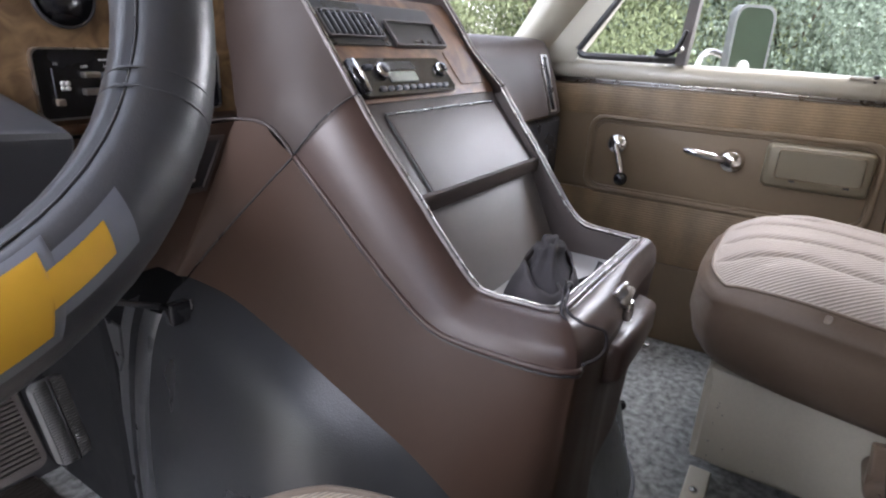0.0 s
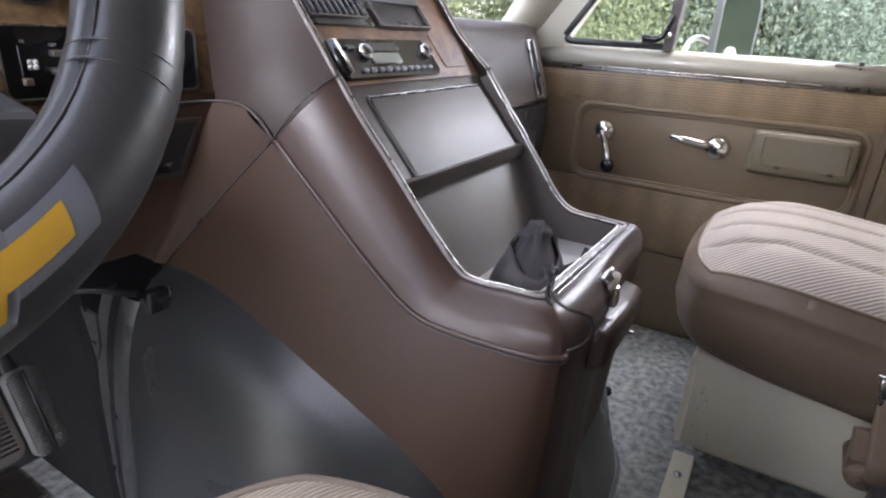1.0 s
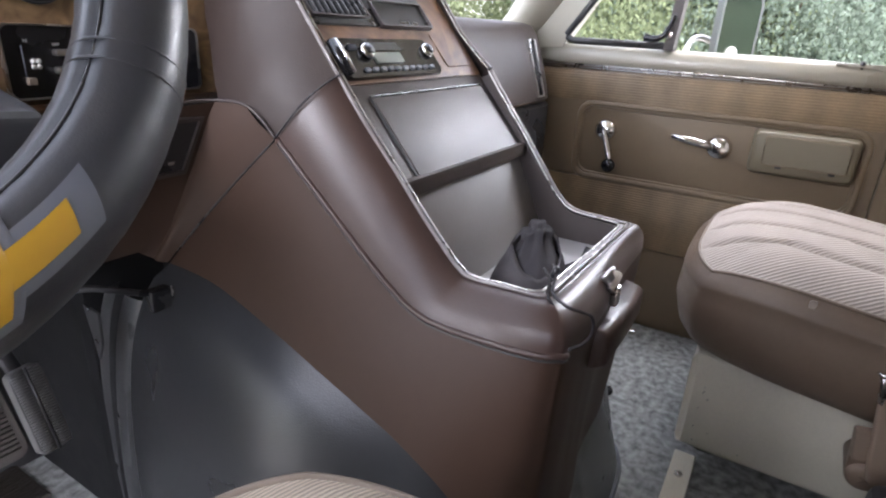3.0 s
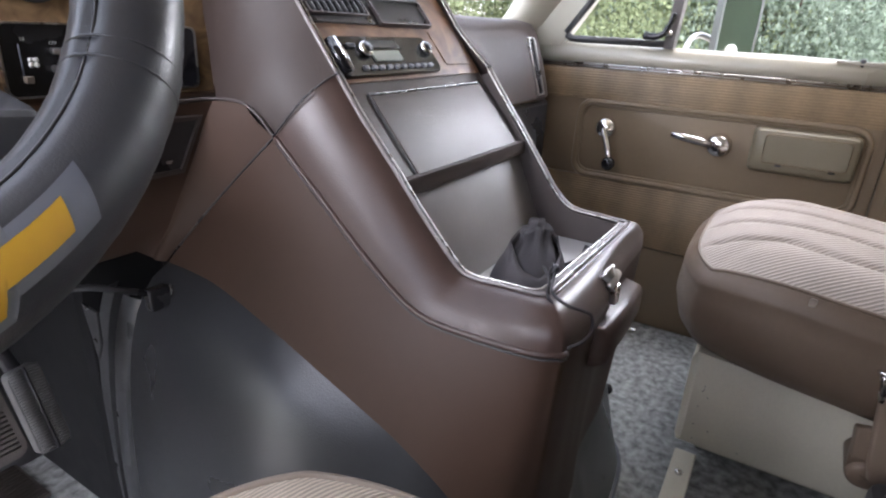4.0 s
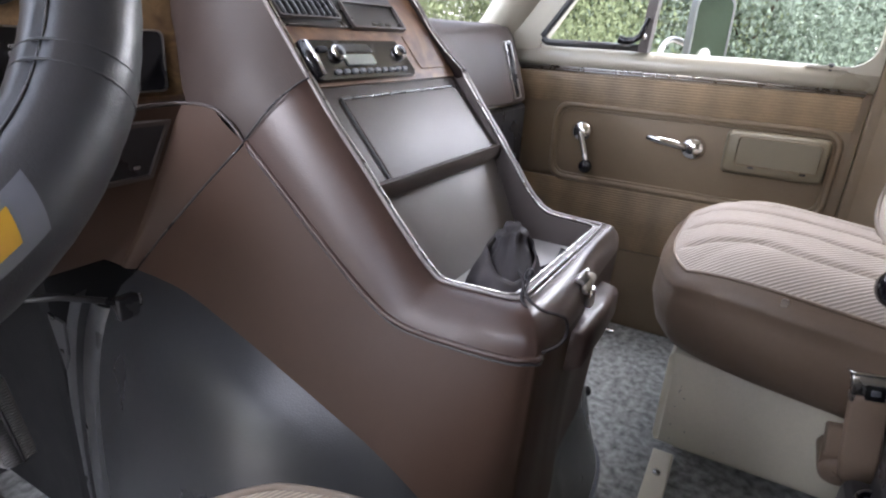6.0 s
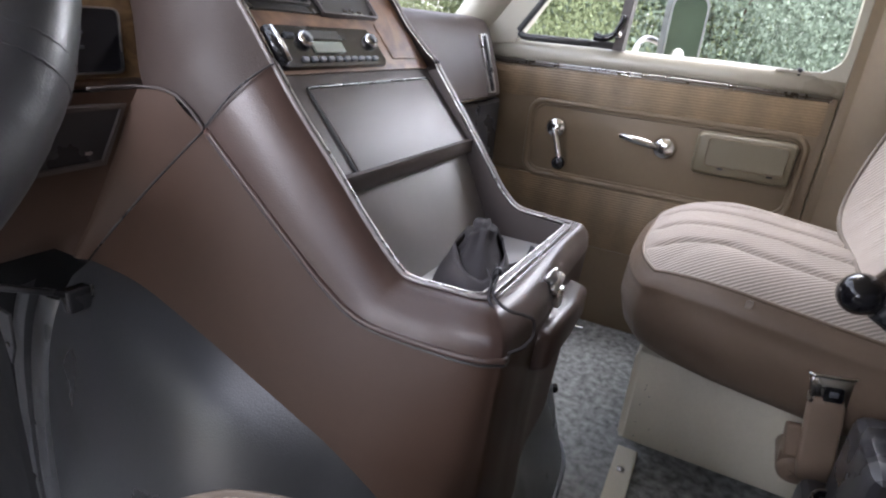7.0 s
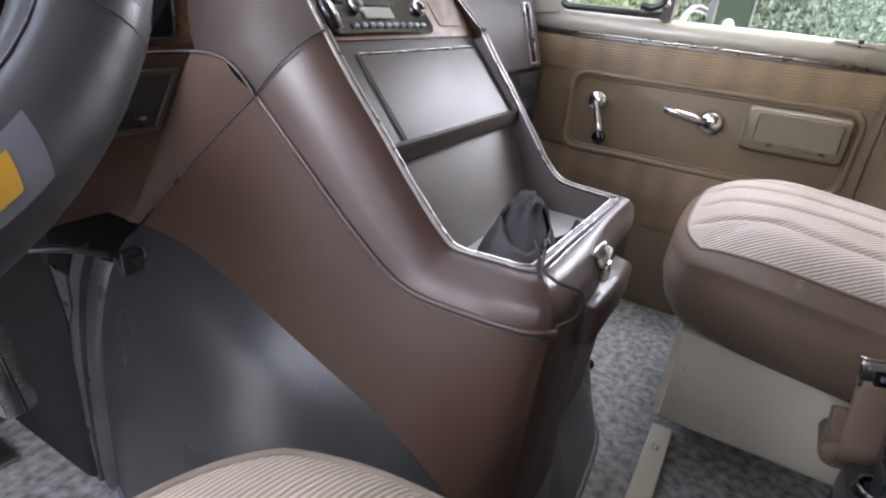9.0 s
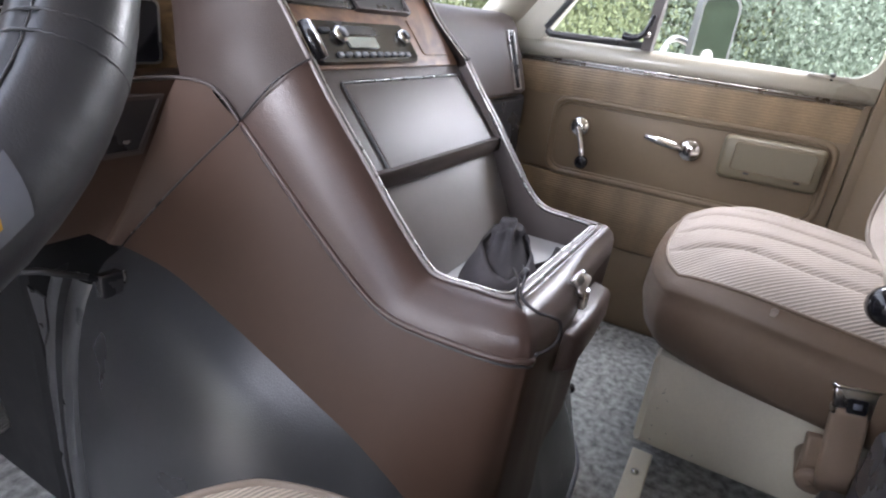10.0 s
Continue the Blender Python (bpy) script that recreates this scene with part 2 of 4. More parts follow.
# lit copy of the bag's cloth: paints the wrap brighter than the shaded neck
BAG_LIT = material("lit_charcoal_cloth", (0.075, 0.070, 0.075), 0.9, vary=0.25, scale=30, grain=0.5, grain_scale=900, spec=0.2)
SCUFF = material("pale_scuffed_vinyl", (0.30, 0.25, 0.21), 0.6, vary=0.3, scale=90)
BAG_CLOTH = material("charcoal_cloth", (0.048, 0.045, 0.049), 0.9, vary=0.2, scale=40, grain=0.5, grain_scale=900, spec=0.2)
TRAY_PAPER = material("pale_tray_liner", (0.42, 0.42, 0.43), 0.5, vary=0.05, scale=10)
WHITE_PRINT = material("white_print", (0.7, 0.7, 0.68), 0.5, vary=0.02)
LCD = material("grey_green_display", (0.30, 0.33, 0.31), 0.25, vary=0.05)
BELT = material("tan_belt_sleeve", (0.20, 0.145, 0.105), 0.5, vary=0.1, scale=20)
MIRROR = material("mirror_glass", (0.46, 0.50, 0.44), 0.10, 1.0, vary=0.02, rough_vary=0.02)
SHELL = material("tan_headliner", (0.42, 0.36, 0.27), 0.8, vary=0.06, scale=6, grain=0.2)
BODY_PAINT = material("dull_mirror_housing", (0.14, 0.15, 0.15), 0.4, vary=0.06)
GRASS = material("grass", (0.10, 0.14, 0.045), 0.95, vary=0.35, scale=1.2, grain=0.8, grain_scale=30)
GRAVEL = material("pale_gravel_drive", (0.42, 0.40, 0.36), 0.95, vary=0.2, scale=3, grain=0.6, grain_scale=60)
BARK = material("bark", (0.10, 0.08, 0.06), 0.95, vary=0.3, scale=8, grain=0.8, grain_scale=40)


def leaf_material(name, colour):
    m = bpy.data.materials.new(name)
    m.use_nodes = True
    nt = m.node_tree
    b = nt.nodes["Principled BSDF"]
    g = nt.nodes.new("ShaderNodeNewGeometry")
    ramp = nt.nodes.new("ShaderNodeValToRGB")
    ramp.color_ramp.elements[0].color = (*[c * 0.78 for c in colour], 1)
    ramp.color_ramp.elements[1].color = (*[c * 1.28 for c in colour], 1)
    nt.links.new(g.outputs["Random Per Island"], ramp.inputs["Fac"])
    nt.links.new(ramp.outputs["Color"], b.inputs["Base Color"])
    b.inputs["Roughness"].default_value = 0.9
    b.inputs["Specular IOR Level"].default_value = 0.15
    tr = nt.nodes.new("ShaderNodeBsdfTranslucent")
    nt.links.new(ramp.outputs["Color"], tr.inputs["Color"])
    mix = nt.nodes.new("ShaderNodeMixShader")
    mix.inputs[0].default_value = 0.5
    nt.links.new(b.outputs[0], mix.inputs[1])
    nt.links.new(tr.outputs[0], mix.inputs[2])
    nt.links.new(mix.outputs[0], nt.nodes["Material Output"].inputs["Surface"])
    return m


# LEAF is paled so that the outdoor haze sits in its colour
LEAF = leaf_material("yellow_green_leaves", (0.20, 0.23, 0.13))
LEAF_DARK = leaf_material("blue_green_leaves", (0.19, 0.23, 0.18))

GLASS = bpy.data.materials.new("window_glass")
GLASS.use_nodes = True
gn = GLASS.node_tree
gb = gn.nodes["Principled BSDF"]
gb.inputs["Transmission Weight"].default_value = 1.0
gb.inputs["Roughness"].default_value = 0.0
gb.inputs["IOR"].default_value = 1.05
gb.inputs["Base Color"].default_value = (0.96, 0.98, 0.96, 1)

# ---- the van's shell ----
CX = 0.005


def shell(name, bm, mat_, smooth=False):
    return tagged(part(name, bm, mat_, smooth=smooth), kind="structure")


shell("floor", box(-0.95, -2.6, -0.05, 0.95, 0.97, 0.0), CARPET)
shell("wall_firewall", box(-0.95, 1.15, -0.05, 0.95, 1.20, 0.74), BLACK_VINYL)
toe = loft([[(-0.92, 0.95, 0.002), (0.92, 0.95, 0.002)], [(-0.92, 1.15, 0.30), (0.92, 1.15, 0.30)], [(-0.92, 1.15, -0.03), (0.92, 1.15, -0.03)], [(-0.92, 0.95, -0.03), (0.92, 0.95, -0.03)], [(-0.92, 0.95, 0.002), (0.92, 0.95, 0.002)]])
shell("trim_toe_board", toe, BLACK_RUBBER)
shell("wall_underbody", box(-0.90, -2.6, -0.76, 0.90, 1.15, -0.05), CREAM)
shell("ceiling", box(-0.95, -2.6, 1.20, 0.95, 0.50, 1.24), SHELL)
shell("wall_rear", box(-0.95, -2.65, -0.05, 0.95, -2.6, 1.24), SHELL)
# unseen sides, closed aft and round the driver's opening to keep the console dark
shell("wall_east", box(0.88, -2.6, -0.05, 0.95, -0.24, 1.20), SHELL)
shell("wall_west", box(-0.95, -2.6, -0.05, -0.90, -0.12, 1.20), SHELL)
shell("wall_west_door", box(-0.95, -0.12, -0.05, -0.90, 0.42, 0.66), TAN)
shell("wall_west_header", box(-0.95, -0.12, 1.13, -0.90, 0.50, 1.20), SHELL)
shell("wall_west_cowl", box(-0.95, 0.72, -0.05, -0.90, 1.15, 0.74), SHELL)

# pillars beside the windscreen
for name, s in (("trim_pillar_east", 1),):
    rows = []
    for y, z, x in ((0.66, 0.70, 0.835), (0.60, 0.765, 0.826), (0.52, 0.885, 0.815), (0.36, 1.12, 0.79), (0.31, 1.20, 0.78)):
        rows.append([(s * x, y + 0.012, z), (s * (x + 0.012), y - 0.014, z - 0.006), (s * (x + 0.05), y - 0.045, z - 0.02), (s * 0.93, y - 0.05, z - 0.02), (s * 0.94, y + 0.05, z), (s * (x + 0.02), y + 0.06, z + 0.01)])
    shell(name, loft(rows, closed=True, cap=True), CREAM, True)

screen = loft([[(-0.86, 1.02 + d, 0.715 + d), (0.86, 1.02 + d, 0.715 + d), (0.80, 0.40 + d, 1.21 + d), (-0.80, 0.40 + d, 1.21 + d)] for d in (0.0, 0.004)], closed=True, cap=True)
w1 = tagged(part("window_1", screen, GLASS, smooth=False), "clear windscreen glass above the dashboard", kind="structure")
w1.visible_shadow = False

# ---- passenger door ----
DX = 0.87
door = thing("van_door", "closed tan van door with ribbed panels and chrome trim", "door", (DX, 0.1, 0.0))


def on_door(y, z, off=0.0):
    """A frame on the door's inner face: x towards the rear, y up, z into the cab."""
    return facing((DX - off, y, z), (0, -1, 0), (0, 0, 1))


def flat_panel(y0, y1, z0, z1, thick, mat_, name, label="", bevel=0.003, rad=0.004):
    o = rounded(y1 - y0, z1 - z0, rad)
    return shade_by_angle(part(name, plate(o, thick + 0.006, on_door((y0 + y1) / 2, (z0 + z1) / 2, thick), bevel), mat_, door, label))


part("door_shell", box(DX + 0.004, -0.222, -0.02, 0.93, 0.66, 0.70, 0.004), TAN, door)
flat_panel(-0.205, 0.60, 0.392, 0.658, 0.002, TAN, "centre_panel")
flat_panel(-0.205, 0.60, 0.580, 0.652, 0.007, TAN_RIB, "upper_ribbed_panel", "tan woodgrain panel with fine ribs", 0.003)
flat_panel(-0.205, 0.60, 0.222, 0.384, 0.007, TAN_RIB, "lower_ribbed_panel", "tan woodgrain panel with fine ribs", 0.002)
flat_panel(-0.205, 0.60, 0.005, 0.218, 0.003, TAN, "kick_panel", "plain tan vinyl kick panel")
# raised border round the pressed middle
border = [(y, z) for y, z in rounded(0.625, 0.188, 0.035, 8)]
path = [on_door(0.122, 0.482, 0.003) @ Vector((y, z, 0)) for y, z in border]
part("raised_border", tube(path, 0.008, 10, True, 1.1, (1, 0, 0)), TAN, door)
path = [on_door(0.122, 0.482, 0.003) @ Vector((y * 0.975, z * 0.9, 0)) for y, z in border]
part("raised_border", tube(path, 0.004, 6, True, 0.8, (1, 0, 0)), TAN, door)
for z, r in ((0.6650, 0.0026), (0.6590, 0.0018)):
    part("chrome_strip", tube([(DX - 0.006, 0.60, z), (DX - 0.008, 0.2, z), (DX - 0.008, -0.208, z - 0.004)], r, 10), BRUSHED, door, "bright chrome strip")
# cream steel sill under the glass
rows = []
for y in (0.62, 0.4, 0.2, 0.0, -0.222):
    d = 0.006 * max(0.0, -y / 0.2)
    rows.append([(DX + 0.03, y, 0.660 - d), (DX - 0.002, y, 0.668 - d), (DX - 0.006, y, 0.680 - d), (DX - 0.003, y, 0.700 - d), (DX + 0.006, y, 0.7105 - d), (DX + 0.035, y, 0.7125 - d), (DX + 0.05, y, 0.69 - d)])
part("window_sill", loft(rows, closed=True, cap=True), CREAM, door, "cream painted steel sill")
# frame at the rear of the glass, with a round lower corner
arc = [(-0.165 - 0.045 * math.sin(radians(a)), 0.7535 - 0.045 * math.cos(radians(a))) for a in range(0, 91, 15)]
inner = [(-0.09, 0.7085)] + arc + [(-0.205, 0.95), (-0.20, 1.19)]
outer = [(-0.09, 0.704)] + [(-0.165 - 0.05 * i / 6, 0.700 - 0.005 * i) for i in range(6)] + [(-0.2225, 0.672), (-0.2225, 0.95), (-0.2225, 1.19)]
fr = loft([[(DX - 0.0022, *a), (DX + 0.03, *a), (DX + 0.03, *b), (DX - 0.0022, *b)] for a, b in zip(inner, outer)], closed=True, cap=True)
shade_by_angle(part("window_frame", fr, CREAM, door, "cream painted steel window frame"))
part("top_rail", box(DX - 0.004, -0.222, 1.17, DX + 0.03, 0.32, 1.20, 0.004), CREAM, door)
part("front_frame", loft([[(DX - 0.006, 0.505, 0.705), (DX + 0.03, 0.505, 0.705), (DX + 0.03, 0.66, 0.69), (DX - 0.006, 0.66, 0.69)], [(DX - 0.006, 0.19, 1.18), (DX + 0.03, 0.19, 1.18), (DX + 0.03, 0.34, 1.20), (DX - 0.006, 0.34, 1.20)]], closed=True, cap=True), CREAM, door, smooth=False)
# quarter light: black seal, divider post, swivel latch
SLOPE = (0.422 - 0.506) / 0.115
corner = [(0.475 + 0.024 * math.sin(radians(a)), 0.745 - 0.024 * math.cos(radians(a))) for a in range(0, 66, 13)]
seal = [(0.255, 0.7205)] + corner + [(corner[-1][0] + SLOPE * (zz - corner[-1][1]), zz) for zz in (0.83, 0.95, 1.16)]
part("window_seal", tube([(DX - 0.004, y, z) for y, z in seal], 0.0085, 8), BLACK_RUBBER, door, "black rubber window seal")
part("divider_post", loft([[(DX - 0.012, y - 0.011, z), (DX - 0.012, y + 0.011, z), (DX + 0.02, y + 0.013, z), (DX + 0.02, y - 0.013, z)] for y, z in ((0.246, 0.711), (0.236, 0.853), (0.214, 1.17))], closed=True, cap=True), BROWN_HARD, door, "dark brown divider post", False)
latch_path = smooth_path([(DX - 0.03, 0.298, 0.737), (DX - 0.034, 0.275, 0.735), (DX - 0.034, 0.255, 0.744), (DX - 0.03, 0.246, 0.765), (DX - 0.026, 0.240, 0.787)], 5)
part("quarter_light_latch", tube(latch_path, [0.0095 - 0.005 * abs(i / (len(latch_path) - 1)) for i in range(len(latch_path))], 10), BLACK_GLOSS, door, "black swivel latch with bright edge")
part("latch_base", spun([(0.008, 0), (0.009, 0.004), (0.007, 0.016)], on_door(0.248, 0.745, 0.012), 14), CHROME, door)
for nm, y0, y1, y2, y3 in (("quarter_glass", 0.246, 0.50, 0.17, 0.215), ("drop_glass", -0.205, 0.246, -0.20, 0.21)):
    g = loft([[(x, y0, 0.712), (x, y1, 0.712), (x, y3, 1.18), (x, y2, 1.18)] for x in (DX + 0.012, DX + 0.016)], closed=True, cap=True)
    part(nm, g, GLASS, door, "clear window glass", False).visible_shadow = False
lock = spun([(0.0035, 0), (0.0035, 0.010), (0.006, 0.012), (0.006, 0.018), (0.003, 0.020)], Matrix.Translation((DX + 0.002, -0.135, 0.694)), 12)
part("lock_button", lock, BLACK_PLASTIC, door)

# window winder
winder = part("window_winder", spun([(0.026, 0), (0.027, 0.010), (0.024, 0.020), (0.012, 0.026), (0.004, 0.028)], on_door(0.362, 0.513, -0.001), 24), CHROME, door, "chrome window winder with black knob")
arm = smooth_path([(DX - 0.022, 0.362, 0.512), (DX - 0.026, 0.352, 0.490), (DX - 0.034, 0.340, 0.462), (DX - 0.036, 0.334, 0.437)], 5)
part("arm", tube(arm, 0.0098, 10, False, 0.8), CHROME, winder)
part("knob", spun([(0.010, 0), (0.0160, 0.006), (0.0170, 0.016), (0.013, 0.024), (0.003, 0.027)], on_door(0.332, 0.432, 0.034), 20), BLACK_GLOSS, winder, "round black knob")
# inside handle
pull = part("door_handle", spun([(0.027, 0), (0.028, 0.008), (0.0250, 0.012), (0.0245, 0.024), (0.0215, 0.028), (0.004, 0.030)], on_door(0.093, 0.507, -0.001), 28), CHROME, door, "chrome inside door handle")
arm = [(DX - 0.022, 0.105, 0.508), (DX - 0.028, 0.13, 0.513), (DX - 0.036, 0.165, 0.519), (DX - 0.040, 0.196, 0.5235)]
bm = loft([[(p[0] - 0.005, p[1], p[2] - h), (p[0] - 0.007, p[1], p[2]), (p[0] - 0.005, p[1], p[2] + h), (p[0] + 0.004, p[1], p[2] + h * 0.9), (p[0] + 0.004, p[1], p[2] - h * 0.9)] for p, h in zip(arm, (0.007, 0.009, 0.0085, 0.006))], closed=True, cap=True)
part("lever", bm, CHROME, pull)
# moulded pull box with a stitched-in lid
o = rounded(0.205, 0.098, 0.014)
bm = loft([[on_door(-0.075, 0.512, dz) @ Vector((x * k, y * k2 + sh, 0)) for x, y in o] for dz, k, k2, sh in ((-0.002, 1.0, 1.0, 0), (0.030, 0.985, 0.97, 0.002), (0.040, 0.955, 0.90, 0.003), (0.043, 0.92, 0.84, 0.003))], closed=True, cap=True)
rest = shade_by_angle(part("door_pull_box", bm, TAN_BOX, door, "tan moulded pull box"), 50)
o = rounded(0.155, 0.058, 0.006)
part("lid", plate(o, 0.004, on_door(-0.080, 0.520, 0.0465), 0.0015), TAN_BOX, rest)
part("lid_bead", tube([on_door(-0.080, 0.520, 0.045) @ Vector((x * 1.03, y * 1.07, 0)) for x, y in o], 0.0016, 6, True), TAN, rest)
for y in (-0.035, -0.135):
    part("hinge_pin", box(DX - 0.0475, y - 0.006, 0.4835, DX - 0.041, y + 0.006, 0.4885, 0.001), BLACK_PLASTIC, rest)
# door gap trim behind the door
tagged(part("trim_door_edge", box(DX - 0.002, -0.246, 0.0, DX + 0.055, -0.2235, 1.19, 0.003), TAN), kind="structure")
tagged(part("trim_post_panel", loft([[(0.876, -0.237, z), (0.858, -0.252, z), (0.84, -0.30, z), (0.84, -0.42, z), (0.876, -0.44, z)] for z in (0.0, 0.5, 1.19)]), TAN), kind="structure")
tagged(part("trim_sill_hook", tube(smooth_path([(0.80, 0.226, 0.100), (0.80, 0.222, 0.03), (0.80, 0.205, 0.012), (0.80, 0.185, 0.012)], 5), 0.006, 10), CHROME), kind="structure")
# screw head in the lower panel
tagged(part("panel_screw", spun([(0.003, 0), (0.002, 0.0015)], on_door(0.163, 0.262, 0.005), 10), CHROME, door))

# door mirror outside
mirror = thing("door_mirror", "tall grey towing mirror outside the door", "mirror", (1.15, 0.14, 0.72))
o = rounded(0.130, 0.30, 0.034, 6)
mm = facing((1.15, 0.136, 0.712), (0.76, -0.65, 0.0), (0, 0, 1))
part("housing", plate(o, 0.018, mm @ Matrix.Translation((0, 0, 0.0)), 0.008), BODY_PAINT, mirror)
part("rim", ring(o, [(x * 0.9, y * 0.955) for x, y in o], 0.006, mm @ Matrix.Translation((0, 0, 0.004))), BODY_PAINT, mirror)
part("bracket", tube(smooth_path([(1.15, 0.19, 0.735), (1.13, 0.225, 0.745), (1.08, 0.24, 0.72), (0.99, 0.24, 0.64), (0.928, 0.24, 0.60)], 5), 0.008, 10), BRUSHED, mirror, "bright tubular bracket")
part("mirror_glass", plate([(x * 0.9, y * 0.955) for x, y in o], 0.003, mm @ Matrix.Translation((0, 0, 0.003))), MIRROR, mirror, "mirror glass")
part("badge", plate([(0.019 * math.cos(a), 0.019 * math.sin(a)) for a in (math.pi * 2 * k / 20 for k in range(20))], 0.003, mm @ Matrix.Translation((-0.012, -0.004, 0.008))), WHITE_PRINT, mirror)

# ---- dashboard ----
dash = thing("dashboard", "brown padded dashboard with burl trim", "dashboard", (0, 0.7, 0.5))
prof = [(0.98, 0.735), (0.70, 0.756), (0.585, 0.757), (0.556, 0.750), (0.540, 0.730), (0.530, 0.705), (0.512, 0.655), (0.497, 0.607), (0.492, 0.585), (0.50, 0.575), (0.56, 0.572), (0.98, 0.60)]
xs = [0.14, 0.4, 0.6, 0.70, 0.76, 0.80, 0.835, 0.862]
rows = [[(x, y + (0.0 if x < 0.75 else 1.3 * (x - 0.75) ** 1.6) * (1 if y < 0.9 else 0), z) for y, z in prof] for x in xs]
shade_by_angle(part("passenger_pad", loft(rows, closed=True, cap=True), BROWN_CHEEK, dash, "dark brown grained dash pad"), 50)
part("chrome_line", tube([(0.16, 0.4975, 0.5795), (0.70, 0.4975, 0.5795), (0.79, 0.51, 0.5795)], 0.0025, 8), CHROME, dash)
part("glove_box", box(0.16, 0.512, 0.40, 0.842, 0.95, 0.571, 0.012), BLACK_PLASTIC, dash, "dark lower glove box")
# slim upright vent near the door
vm = facing((0.722, 0.5125, 0.655), (1, 0.0, 0.0), (0.36, 0.31, 0.95))
o = rounded(0.038, 0.135, 0.004, 3)
vent = part("side_vent", ring(o, [(x * 0.74, y * 0.95) for x, y in o], 0.010, vm @ Matrix.Translation((0, 0, 0.004))), BRUSHED, dash, "slim chrome framed air vent")
part("vent_back", plate([(x * 0.8, y * 0.95) for x, y in o], 0.004, vm @ Matrix.Translation((0, 0, 0.0015))), BLACK_GLOSS, vent)
for k in (-1, 1):
    part("vane", plate(rounded(0.003, 0.115, 0.001, 2), 0.006, vm @ Matrix.Translation((0.006 * k, 0, 0.004))), BLACK_PLASTIC, vent)

# closed middle behind the console, and the scuttle under the glass
part("centre_pad", box(-0.150, 0.52, 0.62, 0.139, 1.0, 0.79, 0.01), BROWN_HARD, dash)
part("scuttle", box(-0.92, 0.99, 0.55, 0.92, 1.16, 0.712, 0.004), BLACK_PLASTIC, dash)
# driver's side
prof = [(1.0, 0.80), (0.62, 0.875), (0.585, 0.868), (0.560, 0.845), (0.555, 0.80), (0.555, 0.65), (0.60, 0.645), (1.0, 0.64)]
shade_by_angle(part("driver_pad", loft([[(x, y, z) for y, z in prof] for x in (-0.93, -0.5, -0.155)], closed=True, cap=True), BROWN_HARD, dash), 50)
part("burl_fascia", box(-0.92, 0.543, 0.648, -0.158, 0.5545, 0.86, 0.003), WOOD_LIGHT, dash, "light burl wood fascia")
part("fascia_rail", tube([(-0.92, 0.542, 0.6485), (-0.165, 0.542, 0.6485)], 0.005, 8), WOOD, dash)
fm = facing((-0.283, 0.542, 0.690), (1, 0, 0), (0, 0, 1))
hvac = part("heater_panel", plate(rounded(0.186, 0.060, 0.006), 0.006, fm @ Matrix.Translation((0.005, 0, 0.003)), 0.001), BLACK_GLOSS, dash, "black heater control panel with chrome edge")
o = rounded(0.189, 0.063, 0.007)
part("edge", ring(o, [(x * 0.985, y * 0.95) for x, y in o], 0.008, fm @ Matrix.Translation((0.005, 0, 0.005))), BRUSHED, hvac)
for x, y, w, h in ((-0.043, 0.0080, 0.015, 0.0055), (-0.043, -0.0070, 0.017, 0.0060)):
    part("slider", box(x - w / 2, y - h / 2, 0.003, x + w / 2, y + h / 2, 0.012, 0.0015, 2, fm), BRUSHED, hvac)
part("slider_slot", box(-0.035, -0.0075, 0.0032, 0.06, -0.0045, 0.0042, 0, 2, fm), GREY_PRINT, hvac)
part("slider_slot", box(-0.035, 0.0065, 0.0032, 0.06, 0.0095, 0.0042, 0, 2, fm), GREY_PRINT, hvac)
part("fan_slider", box(-0.0755, -0.0185, 0.003, -0.0685, -0.0125, 0.009, 0.001, 2, fm), PIPING, hvac)
part("fan_track", box(-0.0745, -0.012, 0.0032, -0.0735, 0.014, 0.0038, 0, 2, fm), GREY_PRINT, hvac)
for k in range(4):
    a = radians(45 + 90 * k)
    part("fan_mark", spun([(0.0024, 0), (0.0024, 0.0004)], fm @ Matrix.Translation((-0.0645 + 0.0030 * math.cos(a), -0.0015 + 0.0030 * math.sin(a), 0.0032)), 10), WHITE_PRINT, hvac)


def lettering(text, size, m, mat_, parent):
    cu = bpy.data.curves.new("lettering", "FONT")
    cu.body, cu.size, cu.extrude, cu.align_x = text, size, 0.0001, "CENTER"
    tmp = bpy.data.objects.new("lettering", cu)
    me = bpy.data.meshes.new_from_object(tmp)
    bpy.data.objects.remove(tmp)
    me.transform(m)
    me.materials.append(mat_)
    ob = new("lettering", me)
    ob.parent = parent
    ob.matrix_parent_inverse = parent.matrix_world.inverted()
    return ob


lettering("HI", 0.0038, fm @ Matrix.Translation((-0.070, 0.0165, 0.0034)), WHITE_PRINT, hvac)
lettering("OFF", 0.0038, fm @ Matrix.Translation((-0.046, 0.0135, 0.0034)), WHITE_PRINT, hvac)
lettering("MAX", 0.0038, fm @ Matrix.Translation((-0.024, 0.0135, 0.0034)), WHITE_PRINT, hvac)
lettering("NORM", 0.0038, fm @ Matrix.Translation((-0.003, 0.0135, 0.0034)), WHITE_PRINT, hvac)
lettering("A/C", 0.0038, fm @ Matrix.Translation((-0.008, 0.0205, 0.0034)), WHITE_PRINT, hvac)
part("bracket_line", box(-0.032, 0.0205, 0.0032, -0.014, 0.0212, 0.0036, 0, 2, fm), WHITE_PRINT, hvac)
gm = facing((-0.336, 0.542, 0.764), (1, 0, 0), (0, 0, 1))
